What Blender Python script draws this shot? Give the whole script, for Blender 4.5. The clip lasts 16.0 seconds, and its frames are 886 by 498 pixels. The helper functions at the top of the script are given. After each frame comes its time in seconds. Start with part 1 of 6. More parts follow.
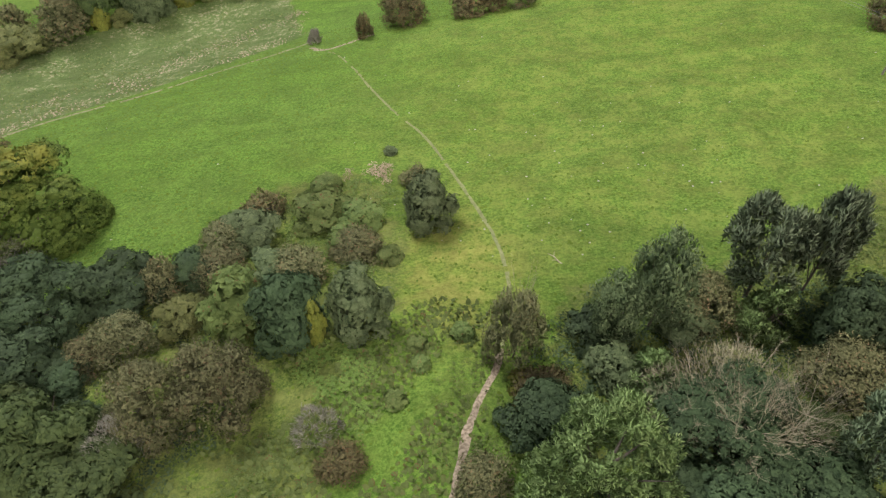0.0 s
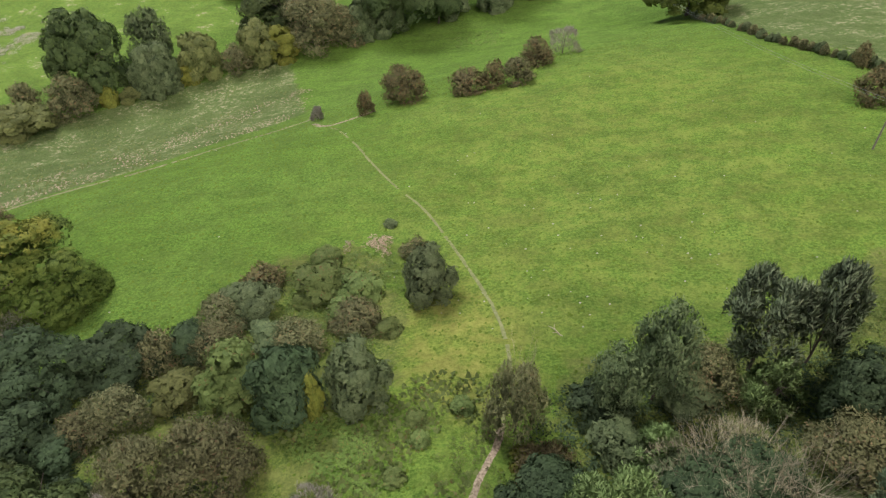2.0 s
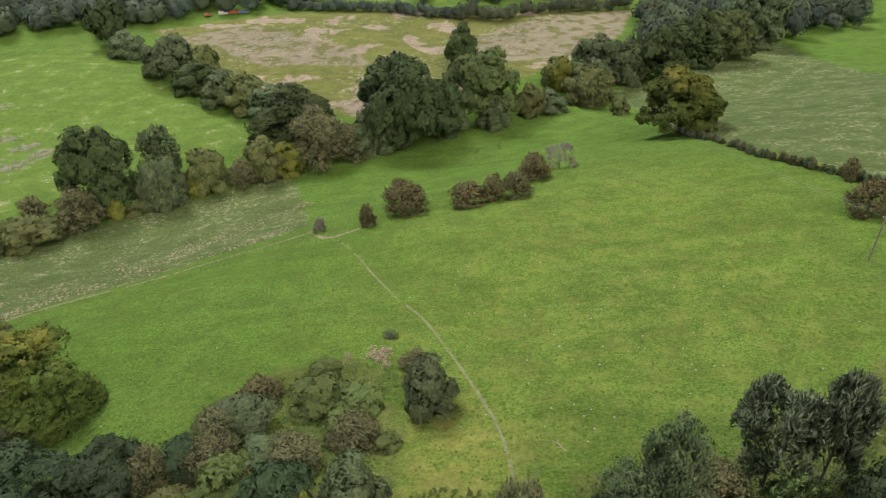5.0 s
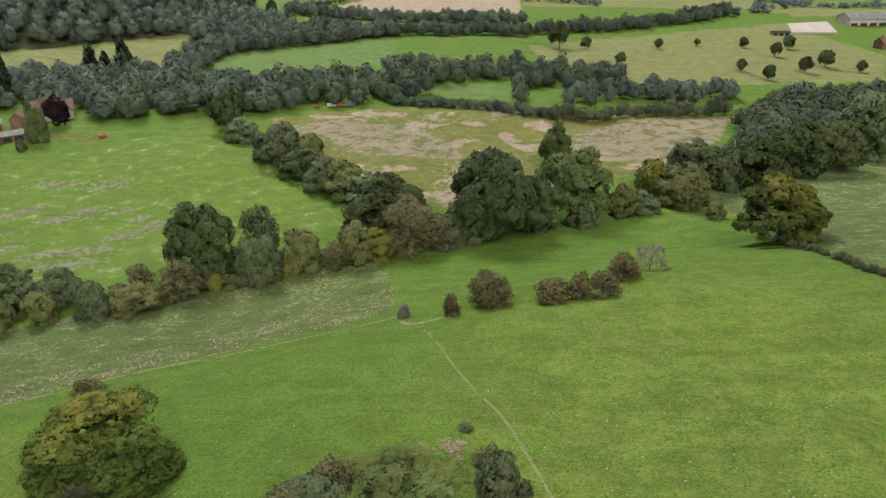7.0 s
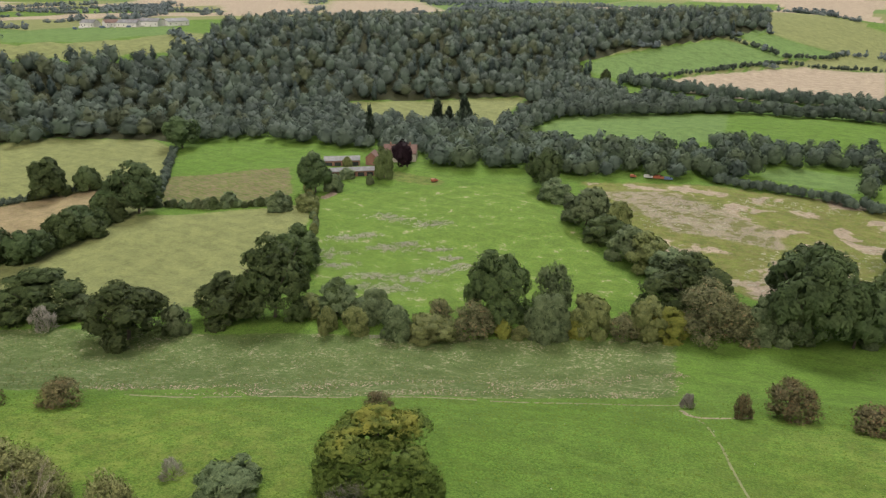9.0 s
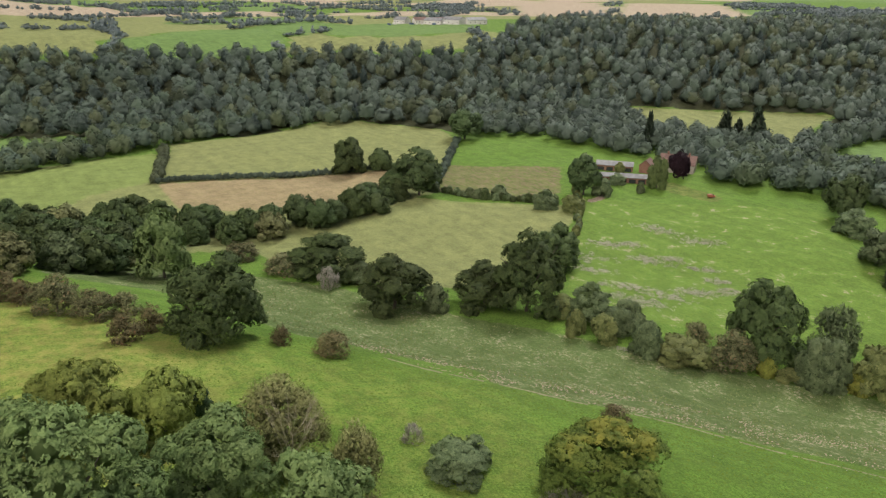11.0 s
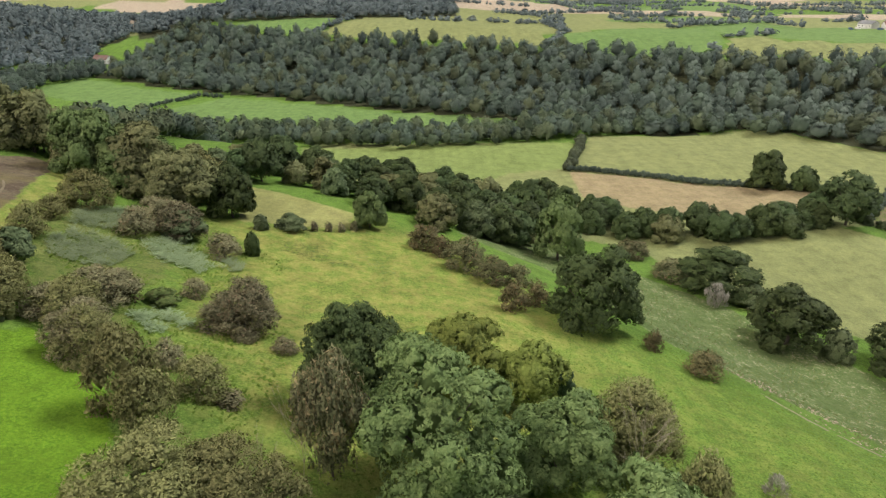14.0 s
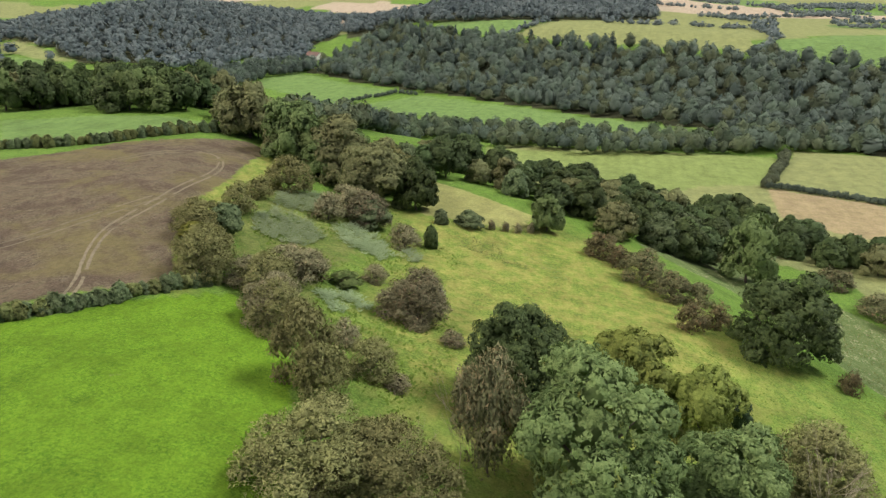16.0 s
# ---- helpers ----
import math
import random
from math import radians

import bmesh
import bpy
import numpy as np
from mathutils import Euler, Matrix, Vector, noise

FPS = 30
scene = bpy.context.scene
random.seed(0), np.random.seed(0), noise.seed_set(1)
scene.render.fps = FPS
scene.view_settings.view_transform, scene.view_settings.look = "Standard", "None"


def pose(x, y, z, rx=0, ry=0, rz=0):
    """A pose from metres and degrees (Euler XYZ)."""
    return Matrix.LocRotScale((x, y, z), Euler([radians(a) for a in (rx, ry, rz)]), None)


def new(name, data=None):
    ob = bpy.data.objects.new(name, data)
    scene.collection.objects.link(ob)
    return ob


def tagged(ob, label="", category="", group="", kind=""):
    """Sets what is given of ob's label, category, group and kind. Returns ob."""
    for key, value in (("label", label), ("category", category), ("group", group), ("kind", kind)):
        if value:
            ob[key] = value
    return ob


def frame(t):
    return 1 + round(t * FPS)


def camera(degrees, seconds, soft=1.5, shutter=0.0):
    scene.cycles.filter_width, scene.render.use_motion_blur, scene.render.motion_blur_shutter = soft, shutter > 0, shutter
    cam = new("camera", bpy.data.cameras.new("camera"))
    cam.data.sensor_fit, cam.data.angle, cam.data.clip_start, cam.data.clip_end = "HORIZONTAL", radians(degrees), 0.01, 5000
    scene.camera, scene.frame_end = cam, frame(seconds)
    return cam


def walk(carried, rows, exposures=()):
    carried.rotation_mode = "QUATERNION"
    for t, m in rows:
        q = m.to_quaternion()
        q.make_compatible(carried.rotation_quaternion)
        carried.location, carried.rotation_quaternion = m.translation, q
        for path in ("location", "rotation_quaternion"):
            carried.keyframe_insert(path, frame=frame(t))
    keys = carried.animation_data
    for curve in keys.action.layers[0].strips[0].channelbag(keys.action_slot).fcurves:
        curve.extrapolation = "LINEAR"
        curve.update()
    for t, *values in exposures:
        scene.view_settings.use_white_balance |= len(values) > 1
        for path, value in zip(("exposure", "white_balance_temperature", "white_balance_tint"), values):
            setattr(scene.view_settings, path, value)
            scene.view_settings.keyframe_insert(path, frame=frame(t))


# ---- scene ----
cam = camera(64.44, 16.0, soft=1.3)
# seconds, yaw, pitch, roll of a hovering camera 100 m over the valley floor
PATH = [
    (0.0, 0.00, -48.60, 0.01),
    (0.5, -0.01, -47.19, 0.02),
    (1.0, -0.03, -45.73, 0.02),
    (1.5, -0.06, -44.22, 0.03),
    (2.0, -0.07, -42.72, 0.03),
    (2.5, -0.09, -41.23, 0.03),
    (3.0, -0.09, -39.73, 0.04),
    (3.5, -0.11, -38.25, 0.04),
    (4.0, -0.10, -36.77, 0.03),
    (4.2, -0.12, -36.16, 0.05),
    (6.3, 0.75, -29.20, -0.13),
    (6.5, 2.11, -28.37, 0.05),
    (7.0, 7.88, -26.27, 0.09),
    (7.5, 14.42, -24.17, 0.08),
    (8.0, 21.24, -22.28, 0.04),
    (8.5, 27.72, -21.23, 0.10),
    (9.0, 33.73, -20.98, 0.12),
    (9.2, 36.07, -20.97, 0.11),
    (11.3, 59.57, -20.87, -0.14),
    (11.5, 61.87, -20.89, -0.14),
    (12.0, 67.52, -20.90, -0.07),
    (12.5, 73.15, -20.94, -0.11),
    (13.0, 78.76, -20.97, -0.08),
    (13.5, 84.36, -20.98, -0.08),
    (14.0, 89.34, -20.99, -0.03),
    (14.5, 94.05, -20.98, 0.00),
    (15.0, 98.11, -20.93, 0.05),
    (15.5, 102.04, -20.89, 0.05),
    (16.0, 104.45, -20.82, 0.09),
]
walk(cam, [(t, pose(0, 0, 100, 90 + pitch, roll, yaw)) for t, yaw, pitch, roll in PATH],
     [(t, stops, 6500, 10) for t, stops in ((0, 0.42), (2, 0.32), (4, 0.22), (6.5, 0.09), (8, 0.09), (9, 0.14), (11.5, 0.21), (12.5, 0.27), (14, 0.40), (15, 0.48), (16, 0.50))])

# ---- light: a bright overcast sky with a wide, weak sun ----
world = bpy.data.worlds.new("overcast")
scene.world = world
world.use_nodes = True
wn = world.node_tree.nodes
sky = wn.new("ShaderNodeTexSky")
sky.sky_type = "NISHITA"
sky.sun_disc = False
sky.sun_elevation = radians(48)
sky.sun_rotation = radians(150)
sky.air_density = 0.5
sky.dust_density = 8.0
sky.ozone_density = 0.6
world.node_tree.links.new(sky.outputs["Color"], wn["Background"].inputs["Color"])
wn["Background"].inputs["Strength"].default_value = 0.096
sun_data = bpy.data.lights.new("sun", "SUN")
sun_data.energy = 2.5
sun_data.angle = radians(22)
sun_data.color = (1.0, 0.96, 0.9)
sun = new("sun", sun_data)
sun.rotation_euler = (radians(42), 0, radians(-150))

# ---- the lie of the land ----
def soft(a, b, v):
    """Smooth step from 0 at a to 1 at b."""
    k = np.clip((v - a) / (b - a), 0, 1)
    return k * k * (3 - 2 * k)


PROFILE_S = [-900, -60, -20, 0, 22, 54, 92, 112, 138, 160, 190, 240, 6000]
PROFILE_Z = [62, 61, 59, 52.5, 45, 38, 30, 24, 12.5, 6, 2, 0, 0]


def ground_z(x, y):
    """Height of the ground: a plateau that falls over a hillside to a flat valley, with wooded hills beyond."""
    x, y = np.asarray(x, float), np.asarray(y, float)
    s = -0.485 * x + 0.875 * y
    w = -0.875 * x - 0.485 * y
    bend = np.maximum(0, w - 275)
    s = s + bend * bend / (bend + 70)
    z = sum(np.interp(s + d, PROFILE_S, PROFILE_Z) for d in (-14, -9, -4, 0, 4, 9, 14)) / 7
    u = -0.966 * x + 0.259 * y
    v = 0.259 * x + 0.966 * y
    far = u - (520 - 0.24 * v)
    z = z + 50 * soft(0, 270, far) * soft(-720, -520, v) * (1 - soft(1150, 1600, v))
    z = z + 62 * np.exp(-(((x + 1040) / 320) ** 2 + ((y + 730) / 280) ** 2))
    z = z + 52 * np.exp(-(((x + 1500) / 330) ** 2 + ((y + 230) / 300) ** 2))
    z = z + 62 * soft(1500, 2600, np.hypot(x, y)) * (1 - np.exp(-((w - 1900) ** 2 + (s - 500) ** 2) / 600 ** 2)) * np.clip(1 - z / 62, 0, 1)
    z = z + 0.9 * np.sin(x / 23.0 + 1.3) * np.sin(y / 19.0) + 0.35 * np.sin(x / 7.3) * np.sin(y / 8.1 + 0.6)
    return z


# ---- materials ----
def nodes_of(name):
    m = bpy.data.materials.new(name)
    m.use_nodes = True
    t = m.node_tree
    return m, t, t.nodes["Principled BSDF"]


def mix_colour(t, fac, a, b):
    n = t.nodes.new("ShaderNodeMix")
    n.data_type = "RGBA"
    for slot, v in ((0, fac), (6, a), (7, b)):
        if isinstance(v, (int, float)):
            n.inputs[slot].default_value = v
        elif isinstance(v, tuple):
            n.inputs[slot].default_value = (*v, 1)
        else:
            t.links.new(v, n.inputs[slot])
    return n.outputs[2]


def ramp(t, fac, lo, hi):
    n = t.nodes.new("ShaderNodeMapRange")
    n.interpolation_type = "SMOOTHSTEP"
    n.inputs[1].default_value, n.inputs[2].default_value = lo, hi
    t.links.new(fac, n.inputs[0])
    return n.outputs[0]


def noise_of(t, scale, detail=4.0, rough=0.55, stretch=None, distortion=0.0):
    co = t.nodes.new("ShaderNodeTexCoord").outputs["Object"]
    if stretch:
        mp = t.nodes.new("ShaderNodeMapping")
        mp.inputs["Scale"].default_value = stretch[:3]
        mp.inputs["Rotation"].default_value = (0, 0, radians(stretch[3]))
        t.links.new(co, mp.inputs[0])
        co = mp.outputs[0]
    n = t.nodes.new("ShaderNodeTexNoise")
    n.inputs["Scale"].default_value = scale
    n.inputs["Detail"].default_value = detail
    n.inputs["Roughness"].default_value = rough
    n.inputs["Distortion"].default_value = distortion
    t.links.new(co, n.inputs["Vector"])
    return n.outputs[0]


def math_node(t, op, a, b):
    n = t.nodes.new("ShaderNodeMath")
    n.operation = op
    for slot, v in ((0, a), (1, b)):
        if isinstance(v, (int, float)):
            n.inputs[slot].default_value = v
        else:
            t.links.new(v, n.inputs[slot])
    return n.outputs[0]


def bump_into(t, bsdf, height, strength, distance):
    b = t.nodes.new("ShaderNodeBump")
    b.inputs["Strength"].default_value = strength
    b.inputs["Distance"].default_value = distance
    t.links.new(height, b.inputs["Height"])
    t.links.new(b.outputs[0], bsdf.inputs["Normal"])


def leaf_material(name, dark, light, tip=None, tip_share=0.0, crown_top=False, by_tree=False):
    """Foliage whose colour varies from leaf to leaf, from clump to clump and from plant to plant."""
    m, t, bsdf = nodes_of(name)
    geo = t.nodes.new("ShaderNodeNewGeometry").outputs["Random Per Island"]
    info = t.nodes.new("ShaderNodeObjectInfo").outputs["Random"]
    own = t.nodes.new("ShaderNodeAttribute")
    own.attribute_name = "tone"
    if by_tree:
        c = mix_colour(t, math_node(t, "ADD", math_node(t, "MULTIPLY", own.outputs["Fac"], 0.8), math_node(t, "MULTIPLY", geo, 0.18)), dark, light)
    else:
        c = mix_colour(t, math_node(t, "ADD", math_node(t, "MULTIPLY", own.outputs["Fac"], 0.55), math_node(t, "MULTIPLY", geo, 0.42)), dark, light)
    patch = ramp(t, noise_of(t, 0.03 if by_tree else 6.0, 2.0), 0.38, 0.66)
    mid = tuple((a + b) / 2 for a, b in zip(dark, light))
    c = mix_colour(t, math_node(t, "MULTIPLY", patch, 0.45), c, tuple(min(1, v * 1.45) for v in mid))
    if tip:
        share = ramp(t, math_node(t, "ADD", geo, math_node(t, "MULTIPLY", patch, 0.35)), 1.25 - tip_share, 1.3 - tip_share)
        if crown_top:
            sep = t.nodes.new("ShaderNodeSeparateXYZ")
            t.links.new(t.nodes.new("ShaderNodeTexCoord").outputs["Object"], sep.inputs[0])
            share = math_node(t, "MULTIPLY", ramp(t, sep.outputs[2], 0.55, 1.0), math_node(t, "ADD", math_node(t, "MULTIPLY", patch, 0.6), 0.1))
        c = mix_colour(t, share, c, tip)
    h = t.nodes.new("ShaderNodeHueSaturation")
    t.links.new(c, h.inputs["Color"])
    t.links.new(math_node(t, "ADD", math_node(t, "MULTIPLY", info, 0.02), 0.488), h.inputs["Hue"])
    t.links.new(math_node(t, "ADD", math_node(t, "MULTIPLY", info, 0.4), 0.8), h.inputs["Value"])
    t.links.new(h.outputs[0], bsdf.inputs["Base Color"])
    bsdf.inputs["Roughness"].default_value = 0.62
    bsdf.inputs["Specular IOR Level"].default_value = 0.12
    tr = t.nodes.new("ShaderNodeBsdfTranslucent")
    t.links.new(h.outputs[0], tr.inputs["Color"])
    mx = t.nodes.new("ShaderNodeMixShader")
    mx.inputs[0].default_value = 0.15 if by_tree else 0.22
    t.links.new(bsdf.outputs[0], mx.inputs[1])
    t.links.new(tr.outputs[0], mx.inputs[2])
    t.links.new(mx.outputs[0], t.nodes["Material Output"].inputs["Surface"])
    return m


def plain_material(name, a, b, scale=2.0, rough=0.85, bump=0.3):
    m, t, bsdf = nodes_of(name)
    n = noise_of(t, scale, 6.0, 0.6)
    c = mix_colour(t, ramp(t, n, 0.35, 0.65), a, b)
    c = mix_colour(t, math_node(t, "MULTIPLY", ramp(t, noise_of(t, scale * 0.13, 3.0), 0.4, 0.7), 0.4), c, tuple(v * 0.6 for v in a))
    t.links.new(c, bsdf.inputs["Base Color"])
    bsdf.inputs["Roughness"].default_value = rough
    bump_into(t, bsdf, n, bump, 0.05)
    return m


LEAF = {
    "oak": leaf_material("oak_leaves", (0.028, 0.050, 0.018), (0.116, 0.158, 0.056)),
    "maple": leaf_material("turning_maple_leaves", (0.036, 0.068, 0.014), (0.165, 0.225, 0.046), (0.34, 0.315, 0.058), 0.3, True),
    "ash": leaf_material("ash_leaves", (0.066, 0.104, 0.036), (0.182, 0.240, 0.086)),
    "spray": leaf_material("ash_sprays", (0.078, 0.130, 0.044), (0.240, 0.325, 0.118)),
    "fawn": leaf_material("fawn_scrub_leaves", (0.090, 0.092, 0.048), (0.360, 0.342, 0.195), (0.34, 0.26, 0.16), 0.14),
    "pale_olive": leaf_material("pale_olive_leaves", (0.092, 0.104, 0.040), (0.330, 0.330, 0.135)),
    "lime": leaf_material("lime_leaves", (0.110, 0.162, 0.034), (0.305, 0.375, 0.090)),
    "ivied": leaf_material("browning_leaves", (0.075, 0.084, 0.040), (0.210, 0.208, 0.105), (0.27, 0.22, 0.12), 0.3),
    "thorn": leaf_material("thorn_leaves", (0.042, 0.070, 0.032), (0.205, 0.262, 0.125)),
    "brown": leaf_material("brown_scrub_leaves", (0.064, 0.074, 0.034), (0.265, 0.268, 0.130), (0.297, 0.217, 0.117), 0.12),
    "russet": leaf_material("russet_hawthorn_leaves", (0.070, 0.070, 0.032), (0.250, 0.222, 0.105), (0.23, 0.15, 0.075), 0.15),
    "bare": leaf_material("bare_twigs", (0.24, 0.225, 0.19), (0.43, 0.41, 0.36)),
    "pine": leaf_material("pine_needles", (0.085, 0.128, 0.074), (0.300, 0.372, 0.222)),
    "young_pine": leaf_material("young_pine_needles", (0.140, 0.235, 0.080), (0.360, 0.500, 0.200)),
    "alder": leaf_material("alder_leaves", (0.038, 0.066, 0.026), (0.112, 0.160, 0.062)),
    "sallow": leaf_material("sallow_leaves", (0.088, 0.106, 0.044), (0.262, 0.275, 0.125)),
    "ivy": leaf_material("ivy_leaves", (0.018, 0.036, 0.017), (0.098, 0.150, 0.072)),
    "copper": leaf_material("copper_beech_leaves", (0.016, 0.009, 0.012), (0.038, 0.020, 0.026)),
    "yellow": leaf_material("yellowing_leaves", (0.095, 0.120, 0.024), (0.240, 0.250, 0.050)),
    "spruce": leaf_material("spruce_needles", (0.046, 0.07, 0.046), (0.085, 0.118, 0.076)),
    "olive": leaf_material("olive_hedge_leaves", (0.070, 0.092, 0.032), (0.230, 0.258, 0.092)),
    # far, grey and pale woodland leaves carry distance haze in their base colour
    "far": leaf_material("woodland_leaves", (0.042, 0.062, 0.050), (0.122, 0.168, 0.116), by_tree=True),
    "hazed_grey": leaf_material("hazed_grey_woodland_leaves", (0.046, 0.067, 0.056), (0.130, 0.170, 0.128), by_tree=True),
    "hazed_pale": leaf_material("hazed_pale_woodland_leaves", (0.085, 0.115, 0.122), (0.200, 0.245, 0.235), by_tree=True),
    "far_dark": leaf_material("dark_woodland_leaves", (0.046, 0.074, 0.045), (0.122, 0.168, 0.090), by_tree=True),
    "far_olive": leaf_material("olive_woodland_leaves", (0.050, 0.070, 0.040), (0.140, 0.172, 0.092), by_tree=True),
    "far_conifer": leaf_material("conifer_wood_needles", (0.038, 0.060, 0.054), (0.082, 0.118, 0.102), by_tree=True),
    "sprigs": leaf_material("tan_dead_sprigs", (0.230, 0.215, 0.135), (0.430, 0.400, 0.275)),
    "tussock": leaf_material("pale_dead_tussocks", (0.350, 0.360, 0.255), (0.560, 0.550, 0.440)),
    "twiggy": leaf_material("thorn_scrub_leaves", (0.056, 0.066, 0.030), (0.262, 0.268, 0.136), (0.2, 0.15, 0.08), 0.1),
    "bracken": leaf_material("bracken_fronds", (0.08, 0.14, 0.03), (0.2, 0.28, 0.07), (0.24, 0.17, 0.06), 0.06),
    "bracken_grey": leaf_material("grey_green_bracken", (0.168, 0.235, 0.118), (0.336, 0.414, 0.235)),
    "bramble": leaf_material("bramble_leaves", (0.080, 0.125, 0.038), (0.205, 0.270, 0.090), (0.2, 0.13, 0.06), 0.07),
    "thistle": leaf_material("thistle_leaves", (0.11, 0.155, 0.05), (0.21, 0.255, 0.095), (0.38, 0.35, 0.26), 0.14),
    "tuft": leaf_material("grass_tufts", (0.08, 0.15, 0.02), (0.175, 0.255, 0.042)),
    "straw": leaf_material("dead_pale_stalks", (0.34, 0.26, 0.2), (0.55, 0.44, 0.36)),
}
BARK = plain_material("bark", (0.06, 0.05, 0.04), (0.14, 0.12, 0.1), 5.0)
DEAD = plain_material("dead_wood", (0.33, 0.29, 0.2), (0.5, 0.45, 0.33), 4.0)
SAND = plain_material("pale_sand", (0.5, 0.46, 0.4), (0.6, 0.56, 0.5), 0.8, 0.95, 0.2)
STONE = plain_material("pale_stone", (0.4, 0.385, 0.35), (0.54, 0.52, 0.48), 6.0)
SOIL = plain_material("trodden_soil", (0.2, 0.16, 0.11), (0.45, 0.37, 0.28), 3.5, 0.95, 0.6)
WORN = plain_material("worn_grass", (0.19, 0.225, 0.085), (0.28, 0.295, 0.14), 2.0, 0.95, 0.4)
STUBBLE = plain_material("pressed_stubble", (0.155, 0.132, 0.082), (0.22, 0.19, 0.12), 1.2, 0.95, 0.4)
DEADGRASS = plain_material("dead_grass", (0.19, 0.19, 0.095), (0.33, 0.3, 0.185), 1.5, 0.95, 0.5)
BRICK = plain_material("red_brick", (0.2, 0.105, 0.075), (0.28, 0.155, 0.11), 1.5)
TILES = plain_material("red_roof_tiles", (0.16, 0.1, 0.082), (0.225, 0.142, 0.118), 1.2)
SHEET = plain_material("grey_sheet_roof", (0.17, 0.175, 0.18), (0.27, 0.28, 0.285), 0.35, 0.7)
RENDER_WALL = plain_material("pale_stone_wall", (0.45, 0.42, 0.36), (0.58, 0.55, 0.48), 1.0)
WHITE = plain_material("white_paint", (0.72, 0.72, 0.7), (0.82, 0.82, 0.8), 0.8, 0.5)
ORANGE = plain_material("orange_red_paint", (0.34, 0.11, 0.06), (0.42, 0.15, 0.08), 0.8, 0.5)
BLUE = plain_material("blue_paint", (0.1, 0.16, 0.28), (0.14, 0.2, 0.33), 0.8, 0.5)
TYRE = plain_material("black_rubber", (0.02, 0.02, 0.02), (0.04, 0.04, 0.04), 3.0)
GLASS = plain_material("dark_window_glass", (0.03, 0.035, 0.04), (0.05, 0.055, 0.06), 1.0, 0.15, 0.0)
TIMBER = plain_material("weathered_timber", (0.18, 0.16, 0.14), (0.3, 0.28, 0.25), 6.0)


# ---- builders ----
def mesh_of(name, verts, faces, mats=(), slots=None, smooth=False):
    me = bpy.data.meshes.new(name)
    verts = np.asarray(verts, np.float32).reshape(-1, 3)
    me.vertices.add(len(verts))
    me.vertices.foreach_set("co", verts.ravel())
    loops = np.concatenate([np.asarray(f, np.int32).ravel() for f in faces])
    sizes = np.concatenate([np.full(len(f), np.asarray(f).shape[1], np.int32) for f in faces])
    starts = np.concatenate([[0], np.cumsum(sizes)[:-1]]).astype(np.int32)
    me.loops.add(len(loops))
    me.loops.foreach_set("vertex_index", loops)
    me.polygons.add(len(sizes))
    me.polygons.foreach_set("loop_start", starts)
    me.polygons.foreach_set("loop_total", sizes)
    for mt in mats:
        me.materials.append(mt)
    if slots is not None:
        me.polygons.foreach_set("material_index", np.asarray(slots, np.int32))
    me.polygons.foreach_set("use_smooth", np.full(len(sizes), smooth))
    me.update(calc_edges=True)
    me.validate()
    return me


def part(name, bm_or_mesh, material, parent, label=""):
    """One mesh object under a thing or a part."""
    if isinstance(bm_or_mesh, bmesh.types.BMesh):
        me = bpy.data.meshes.new(name)
        bm_or_mesh.to_mesh(me)
        bm_or_mesh.free()
    else:
        me = bm_or_mesh
    if material and not me.materials:
        me.materials.append(material)
    ob = new(name, me)
    ob.parent = parent
    if label:
        tagged(ob, label)
    return ob


def icosphere(level):
    bm = bmesh.new()
    bmesh.ops.create_icosphere(bm, subdivisions=level, radius=1)
    v = np.array([p.co for p in bm.verts])
    f = np.array([[q.index for q in p.verts] for p in bm.faces])
    bm.free()
    return v, f


ICO0, ICO1 = icosphere(1), icosphere(2)


def unit(v):
    return v / np.maximum(np.linalg.norm(v, axis=1, keepdims=True), 1e-9)


def leaf_quads(rng, p, normal, size, long=1.0, along=None):
    """A four-cornered leaf clump at each point, turned to its normal; long stretches it along a direction."""
    n = len(p)
    a = unit(np.cross(normal, rng.normal(size=(n, 3)))) if along is None else unit(along)
    b = unit(np.cross(normal, a))
    s = size * rng.uniform(0.6, 1.3, (n, 1))
    k = rng.uniform(-0.3, 0.3, (n, 1))
    v = np.stack([p - a * s * long, p + b * s + a * s * k, p + a * s * long * 0.9 + normal * s * 0.3, p - b * s * 0.9 + a * s * k], 1)
    return v.reshape(-1, 3), np.arange(4 * n).reshape(-1, 4)


def leaf_tris(rng, p, normal, size, long=1.0, along=None):
    """A three-cornered leaf at each point, turned to its normal."""
    n = len(p)
    a = unit(np.cross(normal, rng.normal(size=(n, 3)))) if along is None else unit(along)
    b = unit(np.cross(normal, a))
    s = size * rng.uniform(0.65, 1.35, (n, 1))
    k = rng.uniform(-0.5, 0.5, (n, 1))
    v = np.stack([p - a * s * long, p + b * s * 1.2 + a * s * k, p + a * s * long * 0.9 + normal * s * 0.3], 1)
    return v.reshape(-1, 3), np.arange(3 * n).reshape(-1, 3)


def envelope(shape, h):
    """Half width of a conifer of that shape at relative height h."""
    return 0.5 * np.clip(1 - h, 0, 1) ** (0.8 if shape == "cone" else 0.55)


def ripple(p, k, seed):
    """A cheap smooth noise in space, about -1 to 1."""
    a = np.sin(p[:, 0] * k + seed) * np.sin(p[:, 1] * k * 1.13 + 2.1 * seed) + np.sin(p[:, 2] * k * 0.94 + 0.7 * seed) * np.sin(p[:, 0] * k * 1.31 - p[:, 1] * k * 0.8)
    return a * 0.7


